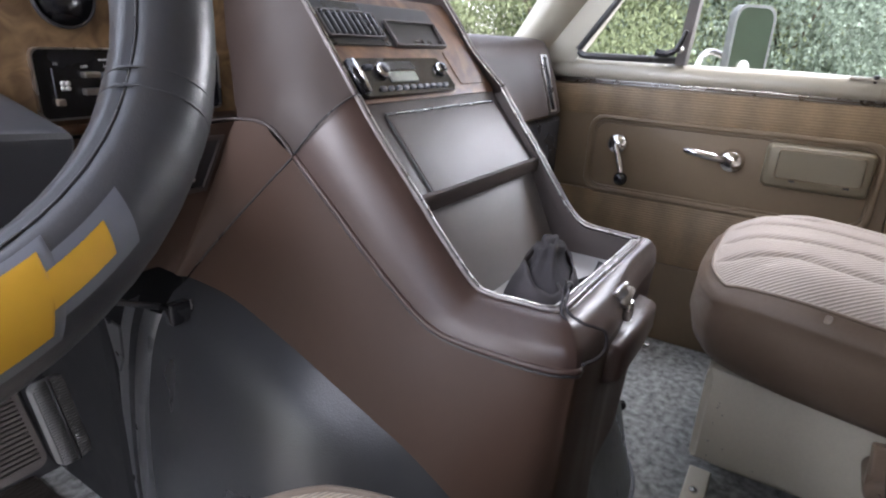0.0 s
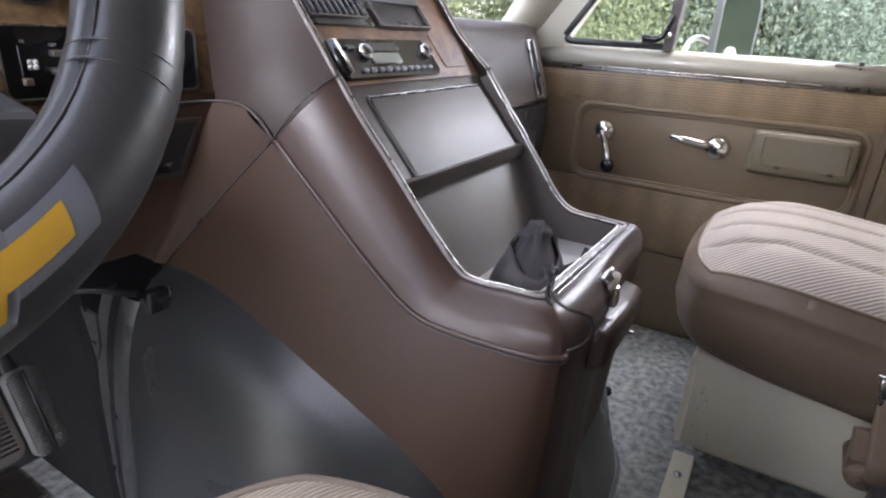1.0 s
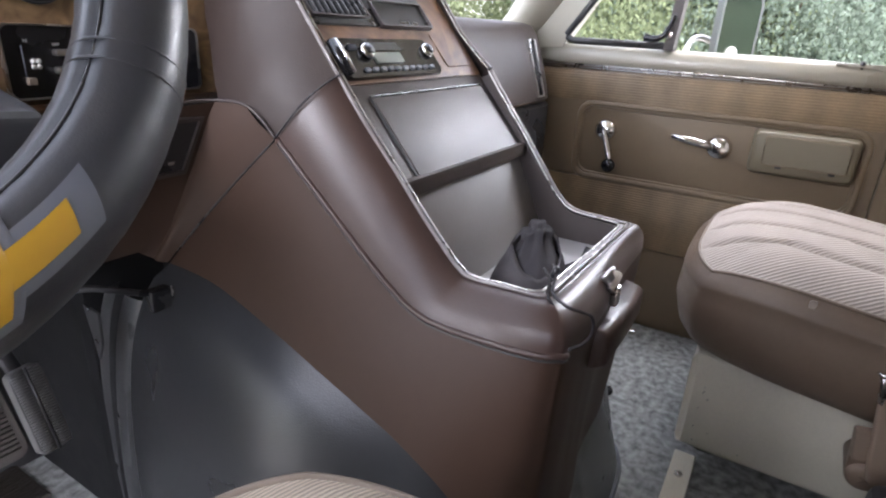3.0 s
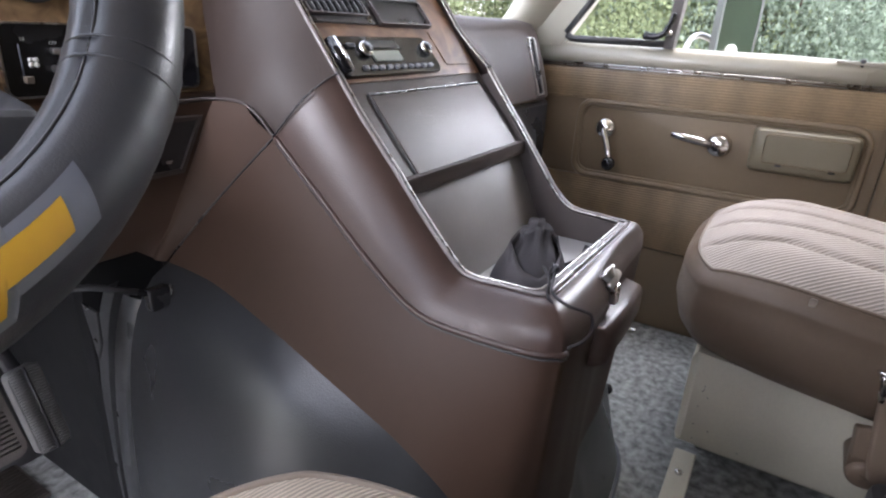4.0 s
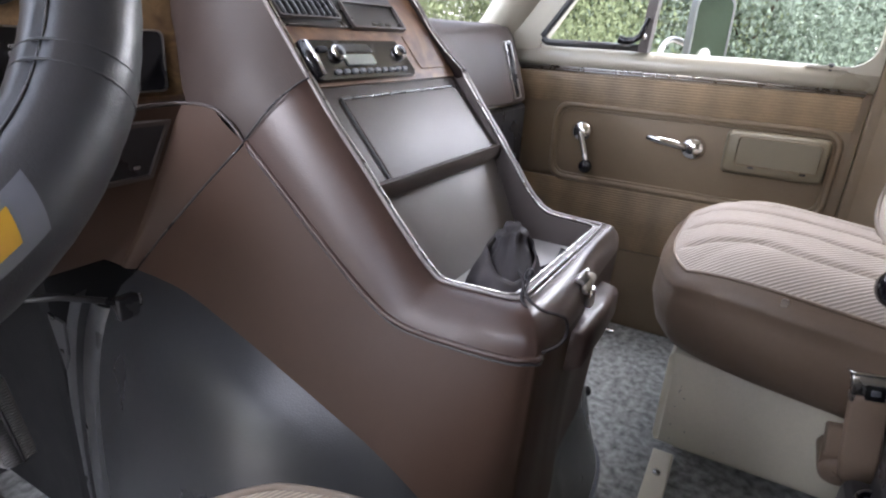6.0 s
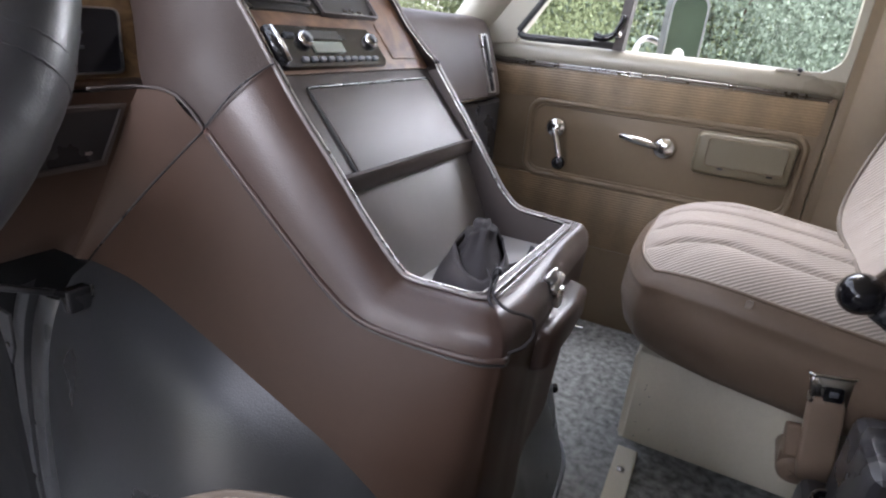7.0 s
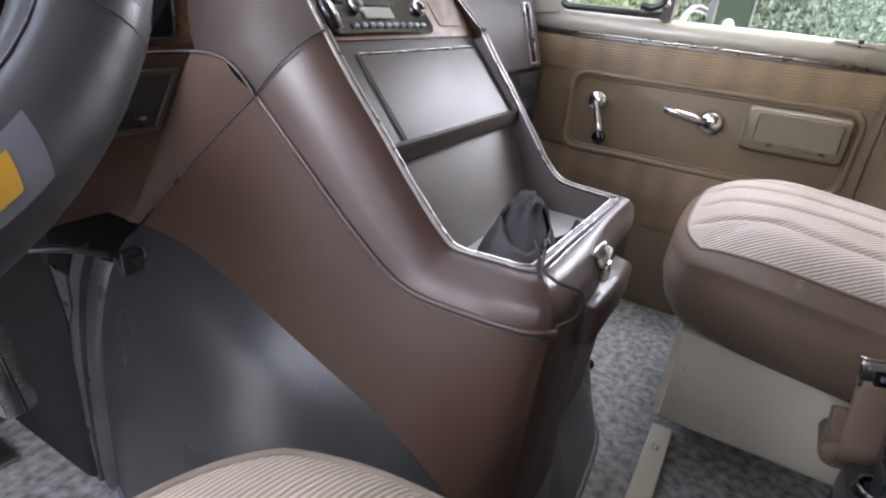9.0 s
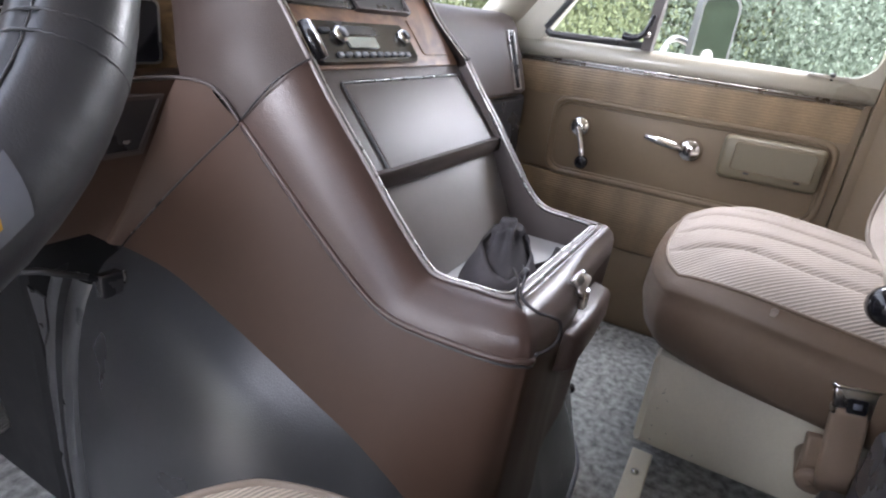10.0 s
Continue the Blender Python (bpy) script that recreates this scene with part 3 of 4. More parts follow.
gauge = part("round_gauge", spun([(0.027, 0.0), (0.027, 0.004), (0.0255, 0.006), (0.0245, 0.003), (0.0, 0.003)], gm, 32), BLACK_PLASTIC, dash, "round gauge with thin bright rim")
part("gauge_face", spun([(0.0242, 0.0), (0.0242, 0.0042), (0.0, 0.0046)], gm, 32), BLACK_GLOSS, gauge)
# lower dash face, sloping away
LOW = [(0.497, 0.648), (0.503, 0.630), (0.516, 0.580), (0.56, 0.50), (0.60, 0.465)]
rows = [[(x, y, z) for y, z in LOW] for x in (-0.93, -0.6, -0.40, -0.25)] + [[(-0.205, 0.491, 0.650), (-0.212, 0.498, 0.630), (-0.226, 0.511, 0.580), (-0.238, 0.548, 0.500), (-0.246, 0.575, 0.462)]]
lowface = loft(rows)
part("lower_panel", lowface, BROWN, dash, "brown lower dash panel")
sm = facing((-0.285, 0.508, 0.607), (1, 0, 0), (0, -0.25, 1))
o = [(0.066, 0.028), (-0.062, 0.028), (-0.066, -0.031), (0.048, -0.029)]
sub = part("switch_panel", plate(o, 0.004, sm @ Matrix.Translation((0, 0, 0.003))), BLACK_PLASTIC, dash, "black switch panel in a thin brown frame", False)
part("frame", ring([(x * 1.05, y * 1.10) for x, y in o], [(x * 0.97, y * 0.94) for x, y in o], 0.006, sm @ Matrix.Translation((0, 0, 0.006))), BROWN_HARD, sub, smooth=False)
for x in (-0.015, 0.03):
    part("switch_mark", box(x, -0.020, 0.003, x + 0.007, -0.016, 0.0045, 0.0005, 2, sm), BRUSHED, sub)
# column cover behind the wheel
cm = facing((-0.56, 0.418, 0.636), (1, 0.10, -0.09), (0, -0.25, 1))
part("column_cover", box(-0.16, -0.055, -0.16, 0.16, 0.045, 0.0, 0.010, 3, cm), BLACK_LEATHER, thing("steering_column", "black padded steering column cover", "steering column", (-0.56, 0.45, 0.6)))

# ---- engine cover console ----
console = thing("engine_console", "brown vinyl engine cover console with an open tray", "console", (CX, 0.3, 0.2))
SIDE = [  # half width, y, z of the bright edge; of the piping; of the lower hem; of the engine cover at the floor
    ((0.155, 0.366, 0.683), (0.198, 0.413, 0.620), (0.241, 0.560, 0.457), (0.270, 0.665, 0.0)),
    ((0.155, 0.337, 0.646), (0.198, 0.361, 0.574), (0.243, 0.477, 0.453), (0.300, 0.570, 0.0)),
    ((0.155, 0.294, 0.598), (0.198, 0.303, 0.523), (0.243, 0.390, 0.424), (0.314, 0.450, 0.0)),
    ((0.155, 0.252, 0.550), (0.198, 0.261, 0.490), (0.243, 0.327, 0.399), (0.318, 0.370, 0.0)),
    ((0.155, 0.215, 0.5125), (0.198, 0.234, 0.475), (0.243, 0.268, 0.375), (0.322, 0.300, 0.0)),
    ((0.155, 0.197, 0.505), (0.198, 0.205, 0.4695), (0.243, 0.225, 0.357), (0.330, 0.240, 0.0)),
    ((0.155, 0.160, 0.506), (0.198, 0.150, 0.470), (0.243, 0.170, 0.325), (0.342, 0.175, 0.0)),
    ((0.155, 0.135, 0.5065), (0.197, 0.110, 0.4725), (0.230, 0.120, 0.270), (0.338, 0.128, 0.0)),
    ((0.152, 0.1235, 0.507), (0.190, 0.092, 0.474), (0.200, 0.098, 0.225), (0.300, 0.098, 0.0)),
    ((0.140, 0.120, 0.507), (0.172, 0.085, 0.472), (0.170, 0.091, 0.217), (0.235, 0.082, 0.0)),
    ((0.060, 0.120, 0.505), (0.070, 0.084, 0.468), (0.070, 0.088, 0.215), (0.090, 0.074, 0.0)),
]
FAR_EDGE = [(0.351, 0.680), (0.325, 0.646), (0.290, 0.602), (0.252, 0.552), (0.228, 0.521), (0.203, 0.502), (0.164, 0.498), (0.145, 0.497), (0.131, 0.497), (0.122, 0.498), (0.120, 0.501)]


def round_console(k):
    """One of the four lines, from the dash down the driver's side, across the rear and up the far side."""
    left = [(CX - h[k][0], h[k][1], h[k][2]) for h in SIDE]
    right = []
    for i, h in reversed(list(enumerate(SIDE))):
        skew = min(1.0, max(0.0, (i - 5) / 3))
        if k == 0:
            right.append((CX + h[0][0], *FAR_EDGE[i]))
        else:
            right.append((CX + h[k][0] - (0.0, 0.012, 0.050, 0.0)[k] * skew, h[k][1] + (0.0, 0.014, 0.018, 0.0)[k] * skew, h[k][2] - (0.008 * skew if k == 1 else 0.0)))
    return smooth_path(left + right, 6)


EDGE, PIPE, HEM, FOOT = (round_console(k) for k in range(4))


def pad_roll(a, b, n=10):
    """Padding rolled tightly over the bright edge, then falling to the piping."""
    rows = []
    for p, q in zip(a, b):
        w = min(1.0, max(0.0, (0.165 - p.y) / 0.04))
        out, rest = Vector((q.x - p.x, (q.y - p.y) * w, 0)), Vector((0, (q.y - p.y) * (1 - w), q.z - p.z))
        row = []
        for k in range(n + 1):
            f = (k / n) ** 1.3
            o = (0.45 - 0.35 * w) * f + (0.55 + 0.35 * w) * (1 - (1 - f) ** 3)
            row.append(p + out * o + rest * f ** (1.2 + 0.5 * w) + Vector((0, 0, 0.003 * math.sin(math.pi * min(1, f * 2.5)))))
        rows.append(row)
    return rows


def swell(a, b, bulge, lift, n=8):
    """Bowed rows between two curves, swelling away from the middle."""
    rows = []
    for p, q in zip(a, b):
        out = Vector((q.x - p.x, q.y - p.y, 0))
        if out.length > 1e-6:
            out.normalize()
        side = Vector((1 if p.x > CX else -1, 0, 0)) if abs(p.x - CX) > 0.145 else out
        d = side + Vector((0, 0, lift))
        rows.append([p.lerp(q, k / n) + d * bulge * math.sin(math.pi * k / n) ** 0.8 for k in range(n + 1)])
    return rows


part("padded_rail", loft(pad_roll(EDGE, PIPE)), BROWN_RAIL, console, "dark brown grained padded rail")
SKIRT = swell(PIPE, HEM, 0.006, 0.0)
part("side_skirt", loft(SKIRT), BROWN, console, "brown vinyl skirt")
SIDE_PIPE = [p for p in PIPE if p.x < CX - 0.176]
part("piping", tube(SIDE_PIPE, 0.0032, 8), BROWN_RAIL, console)
part("seam", tube([p + Vector((-0.0016 if p.x < CX else 0.0016, -0.001, -0.0042)) for p in SIDE_PIPE], 0.0011, 6), BLACK_PLASTIC, console)
part("chrome_edge", tube([p + Vector((0, 0, 0.002)) for p in EDGE], 0.0021, 8), RIM, console, "glossy grey brown edge")
inner_edge = [Vector((CX + (p.x - CX) * 0.955, p.y + 0.008 * min(1.0, max(0.0, (0.15 - p.y) / 0.025)), p.z + 0.001)) for p in EDGE]
part("chrome_edge", tube([p + Vector((0, 0, 0.001)) for p in inner_edge], 0.0010, 8), BRUSHED, console)
outer_edge = [Vector((CX + (p.x - CX) * 1.035, p.y - 0.006 * min(1.0, max(0.0, (0.15 - p.y) / 0.025)), p.z + 0.002)) for p in EDGE if p.x > CX - 0.146]
part("rim_bead", tube([p + Vector((0, 0, -0.0005)) for p in outer_edge], 0.0015, 8), RIM, console)
part("rail_lip", loft([list(EDGE), [p + Vector((0, 0, 0.0005)) for p in inner_edge]]), BROWN_HARD, console)
# upper cheeks either side of the radio, running up into the dash
for s in (-1, 1):
    A = smooth_path([(CX + s * 0.155, 0.366 - 0.0075 * (s + 1), 0.683), (CX + s * 0.155, 0.400, 0.727), (CX + s * 0.155, 0.437, 0.774), (CX + s * 0.155, 0.50, 0.846), (CX + s * 0.150, 0.58, 0.90)], 5)
    if s < 0:
        B = smooth_path([(-0.197 + 0.005, 0.413, 0.620), (-0.196, 0.452, 0.651), (-0.194, 0.498, 0.654), (-0.166, 0.545, 0.74), (-0.163, 0.60, 0.88)], 5)
    else:
        B = smooth_path([(CX + 0.197, 0.413, 0.620), (CX + 0.20, 0.455, 0.66), (CX + 0.20, 0.49, 0.70), (CX + 0.20, 0.56, 0.78), (CX + 0.2, 0.62, 0.88)], 5)
    rows = [[a.lerp(b, k / 8) + Vector((s * 0.008, 0, 0.0)) * math.sin(math.pi * k / 8) for k in range(9)] for a, b in zip(A, B)]
    part("upper_cheek", loft(rows), BROWN_CHEEK, console, "brown upper side panel darkened for shade")
    part("chrome_edge", tube([p + Vector((0, 0, 0.002)) for p in A], 0.0021, 8), RIM, console, "glossy grey brown edge")
    part("chrome_edge", tube([p + Vector((-s * 0.007, 0, 0.001)) for p in A], 0.0010, 8), BRUSHED, console)
    part("seam", tube(smooth_path([(CX + s * 0.156, 0.364 - 0.0075 * (s + 1), 0.686), (CX + s * 0.173, 0.3695 - 0.004 * (s + 1), 0.677), (CX + s * 0.189, 0.385, 0.658), (CX + s * 0.2005, 0.413, 0.622)], 6), 0.0010, 6), BLACK_PLASTIC, console)
# lower cheek on the driver's side
S = [p + Vector((0.0005, 0.0015, 0)) for p in SKIRT[0]]
L = smooth_path([(-0.197, 0.452, 0.650), (-0.205, 0.491, 0.650), (-0.212, 0.498, 0.630), (-0.226, 0.511, 0.580), (-0.246, 0.575, 0.462)], 2)
part("lower_cheek", loft([[a.lerp(b, k / 6) + Vector((-0.004 * math.sin(math.pi * k / 6), 0, 0)) for k in range(7)] for a, b in zip(S, L)]), BROWN, console)
part("seam", tube([p + Vector((-0.0012, 0, 0)) for p in S], 0.0011, 6), BLACK_PLASTIC, console)
part("piping", tube(smooth_path([(-0.1955, 0.413, 0.621), (-0.198, 0.432, 0.641), (-0.200, 0.455, 0.652), (-0.206, 0.494, 0.652), (-0.25, 0.50, 0.651)], 6), 0.0017, 8), BROWN_HARD, console)

# sloping cover with its lid, between the rails
XL, XR = CX - 0.1485, CX + 0.1485


def slab(p0, p1, t, x0, x1, mat_, name, label="", bevel=0.003):
    """A board across the console from p0 up to p1 (y, z), t thick below its face."""
    d = Vector((0, p1[0] - p0[0], p1[1] - p0[1]))
    m = facing(((x0 + x1) / 2, (p0[0] + p1[0]) / 2, (p0[1] + p1[1]) / 2), (1, 0, 0), d)
    return shade_by_angle(part(name, plate(rounded(x1 - x0 + (0.006 if x0 == XL else 0.0), d.length, 0.004, 3), t, m, min(bevel, 0.0015)), mat_, console, label)), m


slab((0.2835, 0.5785), (0.370, 0.680), 0.018, XL, XR, BROWN_HARD, "sloping_cover", "smooth grey brown sloping cover")
lid, lm = slab((0.2850, 0.5850), (0.3510, 0.6625), 0.004, -0.113, 0.135, BROWN_HARD, "bin_lid", "grained rectangular lid", 0.0012)
o = rounded(0.252, 0.108, 0.004, 3)
part("lid_groove", tube([lm @ Vector((x, y, -0.0025)) for x, y in o], 0.0018, 6, True), BLACK_PLASTIC, console)
# lip in the darkened vinyl, standing in for shade below the lid
slab((0.2820, 0.570), (0.2815, 0.588), 0.008, XL, XR, BROWN_CHEEK, "lid_lip", "", 0.001)
# tray back coloured brighter than the cover above, to carry the driver window's light
slab((0.240, 0.459), (0.296, 0.578), 0.01, XL, XR, BROWN_FLAT_LIT, "tray_back", "smooth grey brown tray back")
part("tray_floor", box(XL, 0.128, 0.44, XR, 0.262, 0.459, 0.002), TRAY_PAPER, console, "pale grey tray bottom")
for x0, x1, pts in (
    (XL - 0.006, XL, [(0.126, 0.455), (0.126, 0.503), (0.197, 0.502), (0.213, 0.508), (0.252, 0.547), (0.362, 0.678), (0.39, 0.66), (0.30, 0.455)]),
    (XR, XR + 0.006, [(0.126, 0.455), (0.126, 0.494), (0.203, 0.499), (0.228, 0.518), (0.252, 0.549), (0.349, 0.676), (0.39, 0.66), (0.30, 0.455)]),
):
    bm = bmesh.new()
    fa = [bm.verts.new((x0, y, z)) for y, z in pts]
    fb = [bm.verts.new((x1, y, z)) for y, z in pts]
    bm.faces.new(fa)
    bm.faces.new(fb)
    for i in range(len(pts)):
        bm.faces.new((fa[i], fb[i], fb[(i + 1) % len(pts)], fa[(i + 1) % len(pts)]))
    part("tray_cheek", bm, BROWN_HARD, console, smooth=False)
part("tray_front", box(XL, 0.122, 0.44, XR, 0.130, 0.495, 0.002), BROWN_HARD, console)
# twist catch and the grab ledge on the rear face
catch = part("twist_catch", spun([(0.012, 0), (0.013, 0.003), (0.008, 0.006), (0.006, 0.011)], facing((-0.042, 0.096, 0.502), (1, 0, 0), (0, -0.6, 0.8)), 20), SATIN, console, "chrome twist catch")
part("catch_wing", box(-0.015, -0.0045, 0.009, 0.013, 0.0045, 0.019, 0.004, 3, facing((-0.042, 0.096, 0.502), (0.85, 0, 0.5), (-0.2, -0.6, 0.75))), SATIN, catch)
part("catch_plate", box(-0.038, 0.079, 0.464, -0.024, 0.088, 0.488, 0.003), SATIN, catch)
ledge = [[Vector((x, y + a, z + b)) for a, b in rounded(0.036, 0.046, 0.010, 4)] for x, y, z in ((-0.085, 0.096, 0.434), (-0.080, 0.088, 0.434), (0.02, 0.089, 0.426), (0.098, 0.094, 0.417), (0.104, 0.106, 0.417))]
part("grab_ledge", loft(ledge, closed=True, cap=True), BROWN_RAIL, console, "brown grab ledge")

# radio fascia
d = Vector((0, 0.090, 0.106))
fas = facing((CX, 0.412, 0.733), (1, 0, 0), d)
part("burl_fascia", plate(rounded(0.30, 0.15, 0.003), 0.012, fas), WOOD, console, "dark burl wood fascia")


def fpt(x, z):
    """Frame on the radio fascia at height z."""
    return facing((x, 0.412 + (z - 0.733) * 0.090 / 0.106, z), (1, 0, 0), d)


part("burl_inset", plate(rounded(0.072, 0.052, 0.004), 0.004, fpt(0.112, 0.707) @ Matrix.Translation((0, 0, 0.0012)), 0.0005), WOOD, console)
radio = thing("car_radio", "black car radio with silver buttons set in burl wood", "radio", fpt(-0.045, 0.699).translation)
rm = fpt(-0.045, 0.6975) @ Matrix.Translation((0, 0, 0.006))
part("face", plate(rounded(0.186, 0.049, 0.006), 0.03, rm, 0.003), BLACK_GLOSS, radio)
part("end_trim", tube([rm @ Vector((-0.089, -0.020, -0.002)), rm @ Vector((-0.090, 0.0, 0.001)), rm @ Vector((-0.089, 0.020, -0.002))], 0.0065, 10), BLACK_GLOSS, radio)
part("end_trim", tube([rm @ Vector((-0.086, -0.020, 0.004)), rm @ Vector((-0.087, 0.0, 0.007)), rm @ Vector((-0.086, 0.020, 0.004))], 0.0025, 8), CHROME, radio)
part("display", plate(rounded(0.052, 0.013, 0.002, 3), 0.003, rm @ Matrix.Translation((-0.008, -0.002, 0.002))), LCD, radio)
part("slot", plate(rounded(0.075, 0.010, 0.002, 3), 0.003, rm @ Matrix.Translation((-0.004, 0.014, 0.001))), BLACK_PLASTIC, radio)
for x in (-0.043, 0.078):
    part("dial", spun([(0.0095, 0), (0.0095, 0.004), (0.0075, 0.007), (0.0, 0.008)], rm @ Matrix.Translation((x, 0.006, 0)), 20), CHROME, radio)
    part("dial_cap", spun([(0.0065, 0), (0.0065, 0.0085), (0.0, 0.009)], rm @ Matrix.Translation((x, 0.006, 0)), 20), BLACK_PLASTIC, radio)
for k in range(10):
    part("button", plate(rounded(0.0085, 0.005, 0.001, 2), 0.004, rm @ Matrix.Translation((-0.058 + 0.0142 * k, -0.0165, 0.003)), 0.001), GREY_PRINT, radio)
for k in range(4):
    part("button", plate(rounded(0.008, 0.005, 0.001, 2), 0.004, rm @ Matrix.Translation((-0.066 + 0.006 * (k % 2), 0.012 - 0.008 * k // 1, 0.003)), 0.001), GREY_PRINT, radio)
# louvred vents above the radio
for nm, x, z, w, h, vanes in (("air_vent", -0.088, 0.752, 0.098, 0.036, 9), ("air_vent", 0.032, 0.745, 0.112, 0.038, 0)):
    m = fpt(x, z) @ Matrix.Translation((0, 0, 0.002))
    o = rounded(w, h, 0.003, 3)
    v = part(nm, ring(o, [(a * 0.95, b * 0.88) for a, b in o], 0.008, m @ Matrix.Translation((0, 0, 0.005))), BROWN_HARD, console, "dark louvred air vent")
    part("vent_back", plate([(a * 0.95, b * 0.9) for a, b in o], 0.003, m), BLACK_PLASTIC if vanes else BLACK_GLOSS, v)
    for k in range(vanes):
        part("vane", plate(rounded(0.0025, h * 0.8, 0.0008, 2), 0.007, m @ Matrix.Translation((-w * 0.42 + w * 0.84 * k / (vanes - 1), 0, 0.006))), BLACK_PLASTIC, v)
part("vent_surround", box(-0.148, -0.030, -0.002, 0.088, 0.030, 0.003, 0.001, 2, fpt(CX, 0.755)), BLACK_PLASTIC, console)

# black vinyl engine cover under the console
cover = thing("engine_cover", "black grained vinyl engine cover with rubber seal", "engine cover", (CX, 0.35, 0.0))
tuck = [Vector((CX + (p.x - CX) * 0.90, p.y + 0.012, p.z + 0.035)) for p in HEM]
under = [Vector((CX + (p.x - CX) * 0.972, p.y + 0.004, p.z)) for p in HEM]
rows = []
for t, u, f in zip(tuck, under, FOOT):
    row = [t]
    out = Vector((f.x - CX, 0.35 * (f.y - 0.36), 0)).normalized()
    w = min(1.0, max(0.0, (f.y - 0.16) / 0.24))
    w = (w * w * (3 - 2 * w)) if f.x < CX else 0.25
    for k in range(13):
        q = k / 12
        a = math.pi / 2 * q
        round_ = u.lerp(f, 0.5 * q) + Vector(((f.x - u.x) * 0.5 * math.sin(a), (f.y - u.y) * 0.5 * math.sin(a), (f.z - u.z) * 0.5 * (1 - math.cos(a)))) + out * 0.022 * math.sin(math.pi * q ** 0.6)
        row.append(u.lerp(f, q).lerp(round_, w))
    rows.append(row)
part("cover", loft(rows), BLACK_VINYL, cover)
part("hem", tube([Vector((p.x, p.y, 0.006)) for p in FOOT], 0.006, 8), GREY_PRINT, cover, "pale worn rubber hem")
front = [q for q in smooth_path(rows[0][1:], 4) if q.z < 0.41]
ribs = ((-0.002, 0.0), (0.003, 0.007), (0.020, 0.010), (0.034, 0.008), (0.037, -0.010), (0.048, -0.010), (0.051, 0.008), (0.062, 0.011), (0.074, 0.008), (0.080, -0.014))
seal = loft([[(q.x + 0.001 - b * (0.75 + 0.25 * math.sin(11 * q.z + 40 * a)), q.y + a * (0.72 + 0.45 * q.z), q.z) for a, b in ribs] for q in front])
shade_by_angle(part("rubber_seal", seal, SEAL_RUBBER, cover, "ridged black rubber seal, dusty and scuffed"), 50)
part("seal_flap", plate([(0.0, 0.0), (0.030, -0.005), (0.026, -0.050), (0.014, -0.075), (0.010, -0.045)], 0.003, facing((-0.300, 0.650, 0.400), (0.05, -1, 0), (0, 0, 1)), 0.001), SEAL_RUBBER, cover, "loose end of the rubber seal", False)
part("insulation", box(-0.283, 0.70, 0.0, -0.15, 1.12, 0.43, 0.02, 3), SOOT, cover, "black insulation ahead of the seal")
part("floor_catch", spun([(0.007, 0), (0.009, 0.006), (0.006, 0.014)], facing((0.300, 0.135, 0.135), (0, 1, 0), (0, 0, 1)), 12), BLACK_RUBBER, cover)

# ---- seats ----


def pad_rows(x0, x1, y0, y1, z_of, r, n=44, m=40, power=4.0):
    """A grid over a rounded plan; z_of(u, v) gives the height, u and v from -1 to 1."""
    rows = []
    for i in range(n + 1):
        u = -1 + 2 * i / n
        row = []
        for j in range(m + 1):
            v = -1 + 2 * j / m
            # squeeze a square into a round-cornered plan
            k = (abs(u) ** power + abs(v) ** power) ** (1 / power)
            g = max(abs(u), abs(v))
            s = g / k if k > 1e-6 else 1.0
            s = 1 - (1 - s) * r
            row.append(Vector(((x0 + x1) / 2 + u * s * (x1 - x0) / 2, (y0 + y1) / 2 + v * s * (y1 - y0) / 2, z_of(u, v))))
        rows.append(row)
    return rows


def cushion(parent, x0, x1, y0, y1, top, low, tilt, flutes, across=False, cloth=None, droop=0.0, welt=None):
    """Seat cushion: fluted cloth top with piping, vinyl sides tucked in below. tilt: fall per metre towards the back."""
    def z_of(u, v):
        e = max(abs(u), abs(v))
        dome = 0.020 * (1 - u * u) * (1 - 0.6 * v * v)
        k = (u if not across else v) * flutes / 2
        groove = (-0.009 if not across else -0.0008) * math.exp(-((k - 0.5 - round(k - 0.5)) / 0.085) ** 2) * (1 if e < 0.93 else 0)
        edge = -0.022 * max(0, (e - 0.72) / 0.28) ** 2.2
        y = (y0 + y1) / 2 + v * (y1 - y0) / 2
        return top + dome + groove + edge - tilt * (y1 - y) - droop * max(0.0, (v - 0.35) / 0.65) ** 2
    rows = pad_rows(x0, x1, y0, y1, z_of, 0.9, 96, 48)
    part("cloth_top", loft(rows), cloth or SEAT_CLOTH, parent, "beige ribbed cloth with sewn flutes")
    loop = rows[0][:-1] + [r[-1] for r in rows[:-1]] + rows[-1][:0:-1] + [r[0] for r in rows[:0:-1]]
    c = Vector(((x0 + x1) / 2, (y0 + y1) / 2, 0))
    part("piping", tube([p + Vector((0, 0, -0.001)) for p in loop], 0.0042 if not welt else 0.003, 8, True), welt or PIPING, parent)
    side = []
    for f, o, in ((0.0, 0.0), (0.08, 0.009), (0.16, 0.0185), (0.20, 0.0190), (0.25, 0.0165), (0.34, 0.020), (0.55, 0.022), (0.8, 0.012), (0.93, -0.002), (1.0, -0.022)):
        ring_ = []
        for p in loop:
            out = (p - c) * Vector((1, 1, 0))
            out.normalize()
            zlow = low - 0.9 * tilt * (y1 - p.y)
            ring_.append(Vector((p.x, p.y, p.z + (zlow - p.z) * f)) + out * o)
        side.append(ring_)
    part("vinyl_side", loft(side, closed=True, cap=False), SEAT_VINYL, parent, "smooth brown vinyl boxing")
    bm = bmesh.new()
    bm.faces.new([bm.verts.new(p) for p in side[-1]])
    part("underside", bm, SEAT_VINYL, parent)


